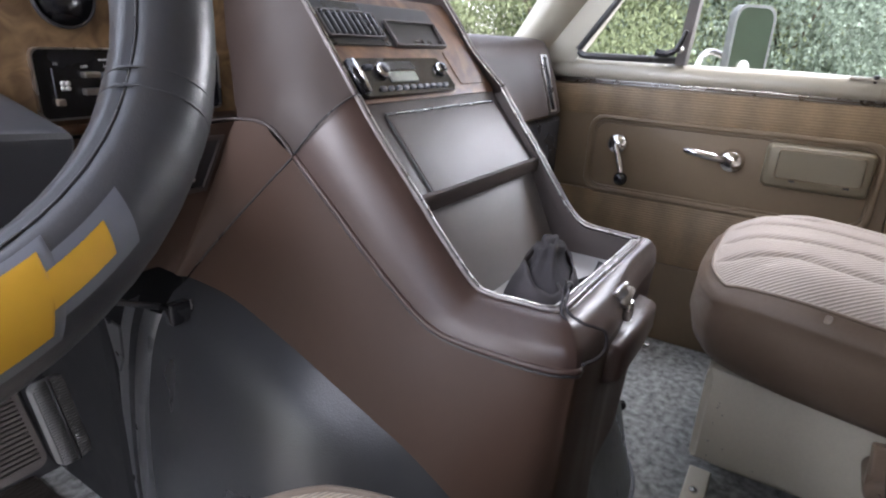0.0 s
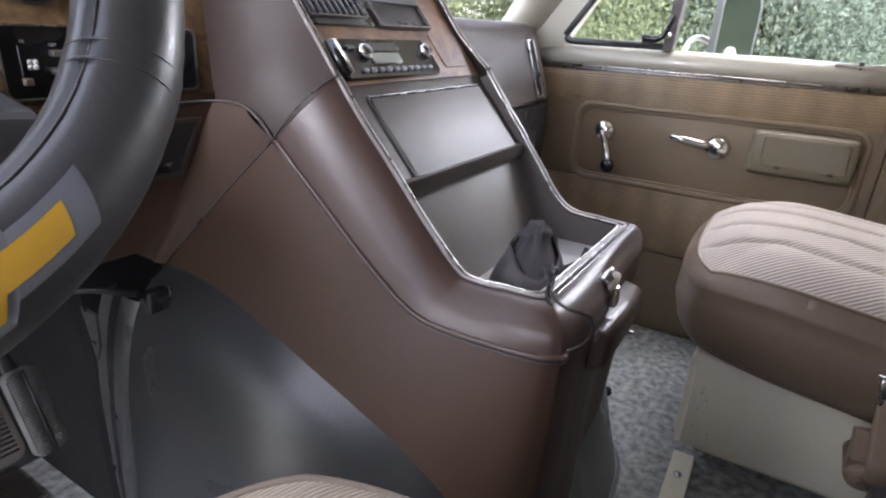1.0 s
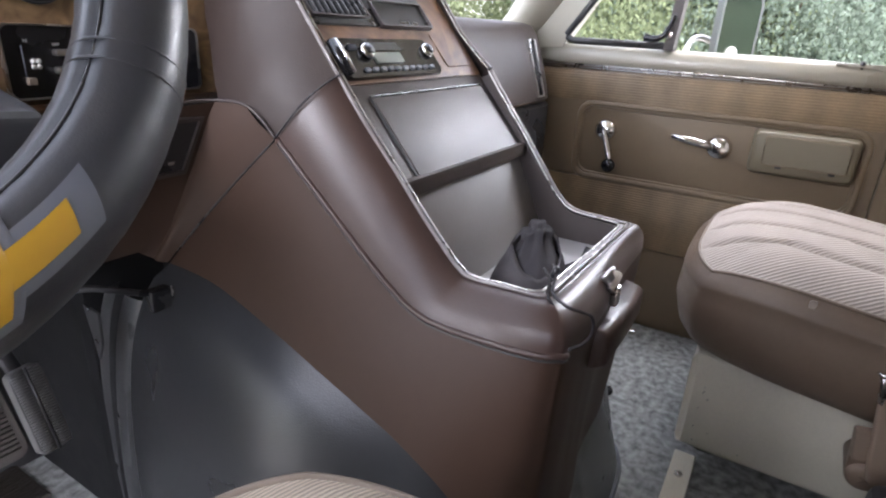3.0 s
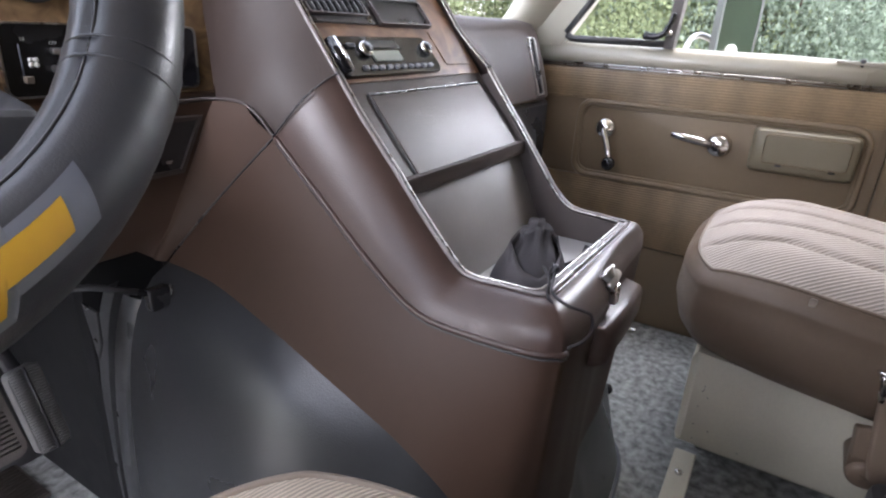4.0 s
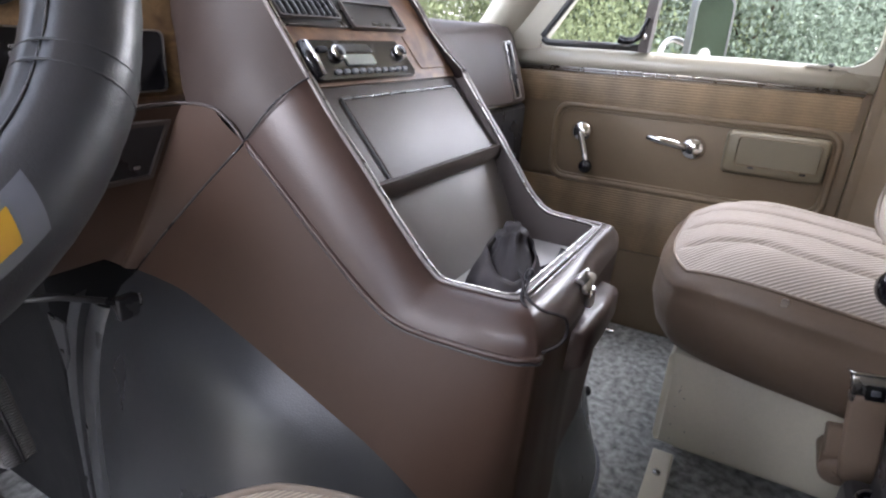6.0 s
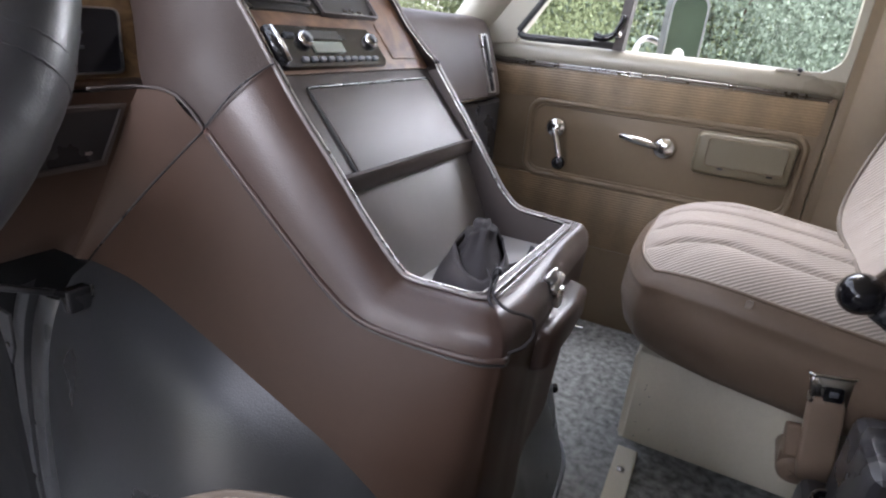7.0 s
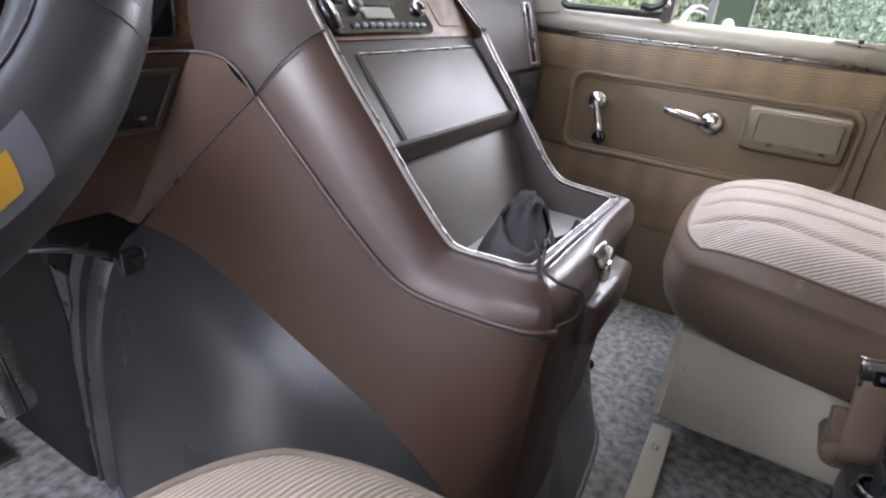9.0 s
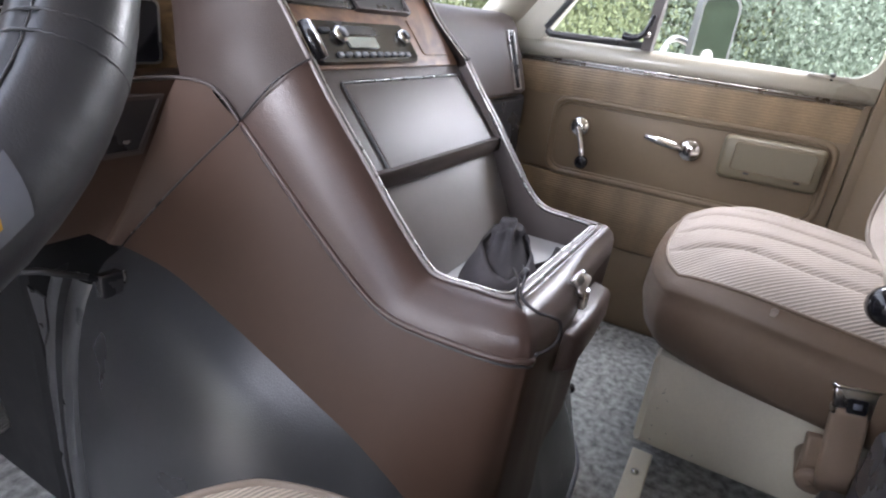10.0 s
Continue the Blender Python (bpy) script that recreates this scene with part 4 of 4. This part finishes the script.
seat = thing("passenger_seat", "beige fluted cloth and brown vinyl captain's seat", "seat", (0.50, -0.2, 0.0))
cushion(seat, 0.262, 0.735, -0.47, 0.050, 0.462, 0.276, 0.12, 5, droop=0.030, welt=SEAT_VINYL)
part("scuff", plate([(0.0042 * math.cos(a) * (1 + 0.3 * math.sin(3 * a)), 0.014 * math.sin(a) * (1 + 0.25 * math.cos(2 * a))) for a in (2 * math.pi * k / 18 for k in range(18))], 0.001, facing((0.2522, -0.1185, 0.407), (0, -1, -0.1), (-0.2, 0, 1))), SCUFF, seat, "pale worn scuff")


def back_point(u, v):
    """Backrest, leaning back: u across, v up."""
    x = 0.50 + 0.235 * u * (1 - 0.05 * v)
    z = 0.44 + 0.62 * (v + 1) / 2
    y = -0.272 - 0.30 * (z - 0.44) - 0.02 * (1 - u * u)
    return x, y, z


rows = []
n, m_ = 40, 30
for i in range(n + 1):
    u = -1 + 2 * i / n
    row = []
    for j in range(m_ + 1):
        v = -1 + 2 * j / m_
        k = (abs(u) ** 4 + abs(v) ** 4) ** 0.25
        s = max(abs(u), abs(v)) / k if k > 1e-6 else 1
        x, y, z = back_point(u * s, v * s)
        e = max(abs(u), abs(v))
        g = u * 4.0
        y += 0.006 * math.exp(-((g - round(g)) / 0.08) ** 2) * (e < 0.9) - 0.03 * max(0, (e - 0.7) / 0.3) ** 2 * -1
        row.append(Vector((x, y, z)))
    rows.append(row)
back_loop = rows[0][:-1] + [r[-1] for r in rows[:-1]] + rows[-1][:0:-1] + [r[0] for r in rows[:0:-1]]
part("backrest", loft(rows), SEAT_CLOTH, seat, "beige cloth backrest")
part("backrest_shell", loft([[p + Vector(((p.x - 0.5) * k, -o, 0)) for p in back_loop] for o, k in ((0.0, 0.0), (0.03, 0.05), (0.09, 0.03), (0.12, -0.06))], closed=True, cap=False), SEAT_VINYL, seat)
part("piping", tube(back_loop, 0.0042, 8, True), PIPING, seat)
# cream steel pedestal with sloping top edge
rows = []
for x0, x1, y0, y1, z0, z1 in ((0.318, 0.68, -0.34, 0.009, 0.078, 0.078), (0.312, 0.686, -0.345, 0.013, 0.086, 0.086), (0.312, 0.686, -0.345, 0.013, 0.240, 0.215), (0.316, 0.682, -0.34, 0.007, 0.257, 0.222), (0.330, 0.67, -0.33, -0.005, 0.264, 0.228)):
    rows.append([Vector((x0, y1, z0 if z0 == z1 else z0)), Vector((x1, y1, z0)), Vector((x1, y0, z1)), Vector((x0, y0, z1))])
ped = loft(rows, closed=True, cap=True)
bmesh.ops.bevel(ped, geom=[e for e in ped.edges if abs(e.verts[0].co.z - e.verts[1].co.z) > 0.05], offset=0.012, segments=3, affect="EDGES")
shade_by_angle(part("pedestal", ped, CREAM_BASE, seat, "cream painted steel pedestal, chipped at the edge"), 40)
part("seat_frame", box(0.33, -0.40, 0.235, 0.67, -0.02, 0.30, 0.004), BLACK_PLASTIC, seat)
for x in (0.60, 0.42):
    part("floor_rail", box(x, -0.36, 0.0, x + 0.03, -0.02, 0.08, 0.004), CREAM_BASE, seat)
part("foot_bracket", box(0.12, -0.030, 0.0, 0.37, 0.008, 0.022, 0.003), CREAM_BASE, seat, "cream steel floor bracket")
part("bolt", spun([(0.007, 0), (0.007, 0.004), (0.003, 0.006)], Matrix.Translation((0.30, -0.010, 0.022)), 10), CHROME, seat)
rnd = random.Random(4)
for k in range(9):
    z = rnd.uniform(0.09, 0.20)
    part("paint_chip", plate([(rnd.uniform(0.6, 1.2) * 0.0011 * math.cos(a), rnd.uniform(0.6, 1.2) * 0.0011 * math.sin(a)) for a in (2 * math.pi * q / 7 for q in range(7))], 0.0006, facing((0.3114, -0.012 - abs(rnd.gauss(0, 0.05)) * (0.3 if k < 6 else 2.0), z), (0, -1, 0), (0, 0, 1))), BLACK_RUBBER, seat)

driver = thing("driver_seat", "beige ribbed cloth driver's seat cushion with tan piping", "seat", (-0.60, 0.0, 0.0))
cushion(driver, -0.865, -0.352, -0.35, 0.232, 0.468, 0.29, 0.06, 14, True, DRIVER_CLOTH)
part("pedestal", box(-0.80, -0.30, 0.0, -0.42, 0.10, 0.285, 0.01), CREAM_BASE, driver)

# seat belt buckle on its sleeve
buckle = thing("belt_buckle", "chrome seat belt buckle on a tan plastic sleeve", "seat belt", (0.235, -0.24, 0.18))
bmx = facing((0.236, -0.247, 0.262), (0.12, -1, 0.1), (0.10, 0.22, 1)) @ Matrix.Diagonal((0.88, 0.95, 0.88, 1))
part("sleeve", loft([[bmx @ Vector((x * k, z, y)) for x, y in rounded(0.052, 0.017, 0.006, 3)] for z, k in ((-0.075, 0.85), (-0.045, 1.0), (0.045, 0.98), (0.055, 0.9))], closed=True, cap=True), BELT, buckle, "tan plastic belt sleeve")
part("case", loft([[bmx @ Vector((x * k, z, y)) for x, y in rounded(0.056, 0.016, 0.004, 3)] for z, k in ((0.045, 0.90), (0.075, 1.0), (0.088, 1.04))], closed=True, cap=True), BRUSHED, buckle, "brushed metal buckle case")
o = rounded(0.062, 0.020, 0.007, 4)
part("mouth", tube([bmx @ Vector((x, 0.089, y)) for x, y in o], 0.0032, 8, True), CHROME, buckle)
part("press_button", plate(rounded(0.026, 0.022, 0.003, 3), 0.004, bmx @ Matrix.Translation((0.004, 0.062, 0.0105)) @ pose(0, 0, 0, 0, 0, 0)), BLACK_GLOSS, buckle)
part("button_mark", plate(rounded(0.012, 0.008, 0.001, 2), 0.001, bmx @ Matrix.Translation((0.004, 0.063, 0.0118))), GREY_PRINT, buckle)
ank = facing((0.252, -0.240, 0.176), (0, -1, 0.1), (-0.25, 0.1, 1))
part("anchor_cap", loft([[ank @ Vector((x * k, y * k, h)) for x, y in rounded(0.050, 0.050, 0.0245, 5)] for h, k in ((-0.050, 1.0), (-0.004, 1.0), (0.004, 0.93), (0.007, 0.75))], closed=True, cap=True), BELT, buckle, "tan anchor cover")
for d in (45, 135):
    part("cross_slot", box(-0.010, -0.0012, 0.0065, 0.010, 0.0012, 0.0078, 0, 2, ank @ Matrix.Rotation(radians(d), 4, "Z")), SEAT_VINYL, buckle)
part("anchor_strap", loft([[ank @ Vector((x, y, h)) for x, h in ((-0.024, -0.012), (0.024, -0.012), (0.024, -0.002), (-0.024, -0.002))] for y in (0.0, 0.03, 0.06)], closed=True, cap=True), BELT, buckle, smooth=False)
part("belt_lug", box(-0.045, -0.05, -0.02, -0.02, 0.0, 0.0, 0.004, 2, bmx), BELT, buckle)

# black case between the seats, with a ball clamp on a short stem and a round lens
case = thing("black_case", "black equipment case standing between the seats", "case", (0.13, -0.45, 0.0))
part("body", box(0.02, -0.72, 0.0, 0.215, -0.235, 0.208, 0.02, 3), BLACK_PLASTIC, case)
part("rear_body", box(0.06, -0.74, 0.19, 0.205, -0.262, 0.330, 0.02, 3), BLACK_PLASTIC, case)
part("cap_ring", spun([(0.027, 0), (0.027, 0.010), (0.022, 0.013), (0.023, 0.004), (0.0, 0.003)], Matrix.Translation((0.150, -0.268, 0.204)), 28), BLACK_GLOSS, case)
part("lens_rim", tube([(0.150 + 0.0245 * math.cos(a), -0.268 + 0.0245 * math.sin(a), 0.217) for a in (2 * math.pi * k / 28 for k in range(28))], 0.0016, 6, True), BRUSHED, case, "thin grey metal rim")
part("stem", tube(smooth_path([(0.19, -0.40, 0.20), (0.195, -0.345, 0.36), (0.197, -0.285, 0.440), (0.198, -0.245, 0.468)], 5), 0.016, 12), BLACK_PLASTIC, case)
part("ball_clamp", spun([(0.0, -0.026), (0.012, -0.023), (0.021, -0.015), (0.0255, 0), (0.023, 0.012), (0.016, 0.020), (0.015, 0.026), (0.0, 0.027)], facing((0.199, -0.222, 0.480), (0.4, 1, 0.2), (0.3, -0.3, 1)), 28), BLACK_GLOSS, case, "glossy black ball clamp")
part("clamp_screw", spun([(0.012, 0), (0.012, 0.02), (0.009, 0.026), (0, 0.027)], facing((0.195, -0.255, 0.484), (1, 0, 0), (0, 0.5, 0.6)), 16), BLACK_GLOSS, case)

# ---- steering wheel ----
WC, WR, WT = Vector((-0.6057, 0.275, 0.813)), 0.2007, 0.0257
wheel = thing("steering_wheel", "steering wheel in a stitched black leather cover", "steering wheel", WC)
WN = Vector((math.sin(radians(7.4)) * math.sin(radians(67.5)), -math.cos(radians(7.4)) * math.sin(radians(67.5)), math.cos(radians(67.5))))
WU = Vector((0, 0, 1)).cross(WN).normalized()
WV = WN.cross(WU)


def rim(theta, phi, r=WT):
    """A point of the rim: theta round the wheel, phi round the tube (0 outwards, 90 towards the driver)."""
    a, b = radians(theta), radians(phi)
    rad = math.cos(a) * WU + math.sin(a) * WV
    return WC + WR * rad + r * (math.cos(b) * rad + math.sin(b) * WN)


rows = []
for k in range(241):
    th = k * 1.5
    pucker = 0.0002 * math.sin(th * 1.9) * math.sin(th * 0.7)
    rows.append([rim(th, 7.5 * j, WT + (pucker - 0.0022 * math.exp(-((7.5 * j - 155) / 8) ** 2) + 0.0007 * math.exp(-((th + 36.3 + 90) % 180 - 90) ** 2 / 18))) for j in range(48)])
bm = loft(rows, closed=True)
bmesh.ops.remove_doubles(bm, verts=bm.verts, dist=1e-6)
part("rim", bm, BLACK_LEATHER, wheel)
part("seam", tube([rim(k * 3, 155, WT - 0.0017) for k in range(120)], 0.0009, 6, True), BLACK_PLASTIC, wheel)
for th0 in (-38, 142):
    for dth in (0, 3.4):
        part("joint_stitch", tube([rim(th0 + dth + 0.10 * math.sin(9 * j), 5 * j, WT + 0.0001 + 0.0002 * math.sin(13 * j)) for j in range(72)], 0.0009, 6, True), BLACK_LEATHER, wheel)
# printed badge: a bar with a wider middle block
def badge(th_half, wing, block_half, block, lift, mat_, name, label):
    rows_ = []
    steps = sorted([-th_half + 2 * th_half * k / 60 for k in range(61)] + [b * block_half + e for b in (-1, 1) for e in (-0.02, 0.02)])
    for s in steps:
        h = block if abs(s) < block_half else wing
        rows_.append([rim(-80 + s + 0.08 * h * (1 - q / 8), 93 + h * (1 - q / 8), WT + lift) for q in range(17)])
    part(name, loft(rows_), mat_, wheel, label)


badge(22.5, 24, 10.5, 41, 0.0006, GREY_PRINT, "badge_border", "grey badge border")
badge(18.3, 13.5, 9.0, 31, 0.0011, YELLOW, "badge", "golden yellow badge")
part("hub", spun([(0.0, -0.06), (0.05, -0.055), (0.06, -0.02), (0.05, 0.0), (0.0, 0.008)], facing(WC - WN * 0.03, WU, WV), 28), BLACK_LEATHER, wheel)
part("column", tube([WC - WN * 0.05, WC - WN * 0.35], 0.03, 16), BLACK_PLASTIC, wheel)
for th in (90, 180, 0):
    a = radians(th)
    rad = math.cos(a) * WU + math.sin(a) * WV
    part("spoke", tube([WC - WN * 0.03 + rad * 0.04, WC - WN * 0.02 + rad * 0.12, WC + rad * (WR - 0.01)], 0.012, 10, False, 0.6, WN), BLACK_LEATHER, wheel)

# ---- footwell ----
pm = facing((-0.377, 0.622, 0.306), (1, 0.15, 0.0), (-0.10, 0.30, 1))
pedal = thing("brake_pedal", "worn metal edged pedal with ribbed rubber pad", "pedal", (-0.38, 0.62, 0.3))
part("pad", plate(rounded(0.036, 0.104, 0.008), 0.012, pm, 0.002), PEDAL_RUBBER, pedal)
part("centre_line", box(-0.0012, -0.052, 0.0, 0.0012, 0.052, 0.0042, 0, 2, pm), BLACK_RUBBER, pedal)
for k in range(30):
    for sx in (-0.009, 0.009):
        part("rib", box(sx - 0.007, -0.050 + 0.0034 * k, -0.0005, sx + 0.007, -0.0484 + 0.0034 * k, 0.0018, 0, 2, pm), PEDAL_RUBBER, pedal)
part("arm", tube([pm @ Vector((0, 0.03, -0.01)), (-0.385, 0.72, 0.40), (-0.39, 0.74, 0.62)], 0.009, 8), BLACK_PLASTIC, pedal)
br = thing("fuse_bracket", "small black bracket under the dashboard", "bracket", (-0.25, 0.58, 0.44))
part("tab", box(-0.280, 0.534, 0.414, -0.254, 0.549, 0.441, 0.003), BLACK_PLASTIC, br)
part("bright_edge", box(-0.2542, 0.532, 0.416, -0.2522, 0.537, 0.440, 0.0005), BRUSHED, br)
part("strip", tube([(-0.36, 0.60, 0.455), (-0.32, 0.57, 0.452), (-0.275, 0.54, 0.436)], 0.004, 8), BLACK_PLASTIC, br)
wire = thing("loose_wires", "dark wires hanging under the dashboard", "cable", (-0.30, 0.6, 0.5))
for k in range(4):
    part("wire", tube(smooth_path([(-0.42 + 0.05 * k, 0.62, 0.56), (-0.38 + 0.04 * k, 0.60, 0.47 + 0.01 * k), (-0.33 + 0.03 * k, 0.61, 0.49), (-0.27, 0.63, 0.54)], 6), 0.003, 6), BLACK_RUBBER, wire)
fmat = thing("floor_mat", "dark ribbed rubber mat on the toe board", "mat", (-0.55, 0.9, 0.1))
tm = facing((-0.58, 1.052, 0.153), (1, 0, 0), (0, 0.20, 0.298))
part("sheet", plate(rounded(0.58, 0.34, 0.02), 0.006, tm @ Matrix.Translation((0, 0, 0.008))), MAT_RUBBER, fmat)
for k in range(38):
    part("rib", box(-0.28, -0.155 + 0.0083 * k, 0.008, 0.28, -0.1515 + 0.0083 * k, 0.0115, 0, 2, tm), MAT_RUBBER, fmat)
part("sheet", box(-0.87, 0.84, 0.001, -0.315, 0.952, 0.008, 0.002), MAT_RUBBER, fmat)
for k in range(13):
    part("rib", box(-0.86, 0.845 + 0.0083 * k, 0.008, -0.32, 0.8485 + 0.0083 * k, 0.0115), MAT_RUBBER, fmat)

# ---- drawstring bag in the tray ----
bag = thing("drawstring_bag", "small charcoal cloth drawstring bag in the tray", "bag", (0.0, 0.19, 0.459))
rows = []
N = 56
for t, (r, z) in enumerate(((0.02, 0.0), (0.054, 0.002), (0.060, 0.012), (0.058, 0.028), (0.051, 0.046), (0.041, 0.060), (0.032, 0.072), (0.026, 0.082), (0.023, 0.090), (0.025, 0.099), (0.022, 0.106), (0.014, 0.098), (0.009, 0.085))):
    row = []
    for k in range(N):
        a = 2 * math.pi * k / N
        fold = 1 + min(0.30, 0.045 * max(t - 1, 0)) * math.sin(7 * a + 0.6 * math.sin(3 * a)) * (0.35 if t < 6 else 0.8) + 0.05 * math.sin(3 * a + 1)
        x, y = r * fold * math.cos(a) * 0.95, r * fold * math.sin(a) * 0.62
        row.append((-0.036 + x + z * 0.46, 0.180 + y + z * 0.14, 0.460 + 0.54 * z * (1 + 0.08 * math.sin(2 * a))))
    rows.append(row)
bm = loft(rows, closed=True, cap=True)
part("pouch", bm, BAG_CLOTH, bag)


def girth(z):
    """Radius of the loose cloth at height z."""
    return float(np.interp(z, (0.0, 0.012, 0.028, 0.046, 0.060, 0.075, 0.10), (0.064, 0.066, 0.063, 0.056, 0.048, 0.041, 0.036)))


wrap = [[] for k in range(15)]
for k in range(N):
    a = 2 * math.pi * k / N
    top = 0.034 + 0.062 * abs(math.sin((a - radians(222)) / 2)) ** 0.75 + 0.004 * math.sin(5 * a + 1)
    for t in range(15):
        z = top * min(t, 14 - t) / 7
        r = girth(z) * (1 + 0.05 * math.sin(3 * a + 1) + 0.025 * math.sin(9 * a + 30 * z)) - (0.003 if t > 7 else 0.0) + 0.0015 * (abs(t - 7) < 2)
        wrap[t].append((-0.036 + r * math.cos(a) * 0.95 + z * 0.40, 0.180 + r * math.sin(a) * 0.62 + z * 0.12, 0.4605 + 0.54 * z))
part("wrapped_cloth", loft(wrap, closed=True), BAG_LIT, bag, "charcoal cloth folded over the gathered neck")
part("cord", tube(smooth_path([(-0.05, 0.15, 0.500), (-0.100, 0.130, 0.512), (-0.147, 0.115, 0.514), (-0.158, 0.096, 0.510), (-0.142, 0.086, 0.501), (-0.122, 0.082, 0.488), (-0.121, 0.080, 0.472), (-0.150, 0.080, 0.474), (-0.180, 0.083, 0.482)], 7), 0.0016, 7), BAG_CLOTH, bag, "thin black drawstring")
part("cord", tube(smooth_path([(-0.065, 0.155, 0.500), (-0.110, 0.132, 0.509), (-0.150, 0.118, 0.511), (-0.160, 0.106, 0.505), (-0.168, 0.093, 0.490), (-0.173, 0.085, 0.468)], 7), 0.0016, 7), BAG_CLOTH, bag, "thin black drawstring")
part("cord_stop", spun([(0.003, 0), (0.0045, 0.004), (0.004, 0.011), (0.002, 0.013)], facing((-0.095, 0.134, 0.506), (1, 0, 0), (0, 1, 0.3)), 12), BLACK_PLASTIC, bag)
part("cord_end", tube(smooth_path([(0.04, 0.165, 0.462), (0.055, 0.150, 0.470), (0.066, 0.146, 0.486)], 5), 0.004, 8), BAG_CLOTH, bag)

# ---- outside ----
tagged(part("ground", loft([[(-300, -300, -0.75), (300, -300, -0.75)], [(-300, 300, -0.75), (300, 300, -0.75)]]), GRASS, smooth=False), kind="structure")
# the unseen western part is added to bounce neutral light into the driver's doorway
tagged(part("road", loft([[(-9.0, -40, -0.745), (8.5, -40, -0.745)], [(-9.0, 40, -0.745), (8.5, 40, -0.745)]]), GRAVEL, smooth=False), "pale gravel drive", kind="structure")


def tree(x, y, height, spread, leaf, seed, count=30000, low=0.10):
    r = random.Random(seed)
    t = thing("tree", "leafy green tree at the edge of the drive" if leaf is LEAF else "dark blue-green leafy tree behind the drive", "tree", (x, y, -0.75), "trees round the drive")
    base = Vector((x, y, -0.75))
    bm = tube(smooth_path([base, base + Vector((r.uniform(-.1, .1), r.uniform(-.1, .1), height * 0.35)), base + Vector((r.uniform(-.3, .3), r.uniform(-.3, .3), height * 0.75))], 4), [0.035 * height * (1 - 0.85 * k / 8) * 0.5 for k in range(9)], 8)
    part("trunk", bm, BARK, t)
    hubs = []
    for k in range(22):
        a, h = r.uniform(0, 6.28), r.uniform(low, 0.92)
        reach = spread * math.sin(math.pi * min(1, 0.25 + h * 0.75)) * r.uniform(0.35, 1.0)
        tip = base + Vector((reach * math.cos(a), reach * math.sin(a), height * h + r.uniform(-.2, .4)))
        hubs.append(tip)
        if k < 9:
            part("limb", tube(smooth_path([base + Vector((0, 0, height * h * 0.7)), base.lerp(tip, 0.5) + Vector((0, 0, height * h * 0.25)), tip], 3), [0.05, 0.042, 0.035, 0.028, 0.022, 0.015, 0.008], 6), BARK, t)
    verts, faces = [], []
    for k in range(count):
        h = r.choice(hubs)
        d = Vector((r.gauss(0, 1), r.gauss(0, 1), r.gauss(0, 0.8))) * spread * 0.20
        p = h + d
        if p.z < -0.7:
            continue
        s = r.uniform(0.022, 0.055)
        q = Euler((r.uniform(0, 6.3), r.uniform(0, 6.3), r.uniform(0, 6.3))).to_matrix()
        i = len(verts)
        for c in ((-s, 0, 0), (0, -s * 0.5, s * 0.1), (s, 0, 0), (0, s * 0.5, s * 0.1)):
            verts.append(p + q @ Vector(c))
        faces.append((i, i + 1, i + 2, i + 3))
    me = bpy.data.meshes.new("crown")
    me.from_pydata(verts, [], faces)
    me.materials.append(leaf)
    c = new("crown", me)
    c.parent = t
    c.matrix_parent_inverse = t.matrix_world.inverted()
    return t


spots = [(9, 9.0, 6, 3.0, 0), (10.5, 4.8, 6.5, 3.2, 0), (8.5, 6.8, 5, 2.4, 0), (12, 1.6, 7, 3.0, 1), (12.5, -1.2, 7.5, 3.2, 1), (11, 3.2, 4, 2.2, 0), (14, 7.5, 8, 3.6, 0), (6, 12, 6, 3.0, 0), (2.5, 14, 6.5, 3.2, 0), (10, 13, 7, 3.4, 0), (14, -4.5, 8, 3.4, 1), (16, 0.5, 9, 4, 1), (-2, 15, 7, 3.4, 0), (15, 3.5, 9, 4, 1), (13.5, 5.5, 8, 3.4, 0), (13, -3, 7, 3.2, 1), (5, -13, 7, 3.2, 1), (9, -17, 8, 3.6, 1), (2.5, -19, 8, 3.6, 1), (2.2, -11.5, 8, 3.0, 1), (0.2, -13, 8, 3.2, 1), (1.6, -9.5, 9, 2.6, 1), (3.4, -10.5, 9, 2.8, 1), (1.2, -16, 10, 3.4, 1), (3.6, -15, 10, 3.4, 1), (13.0, 2.6, 8, 3.0, 0), (11.5, 0.6, 7, 2.6, 1), (17, 3.5, 10, 4, 0)]
for i, (x, y, h, sp, kd) in enumerate(spots):
    tree(x, y, h * (0.52 if kd else 0.70), sp, LEAF_DARK if kd else LEAF, 10 + i)
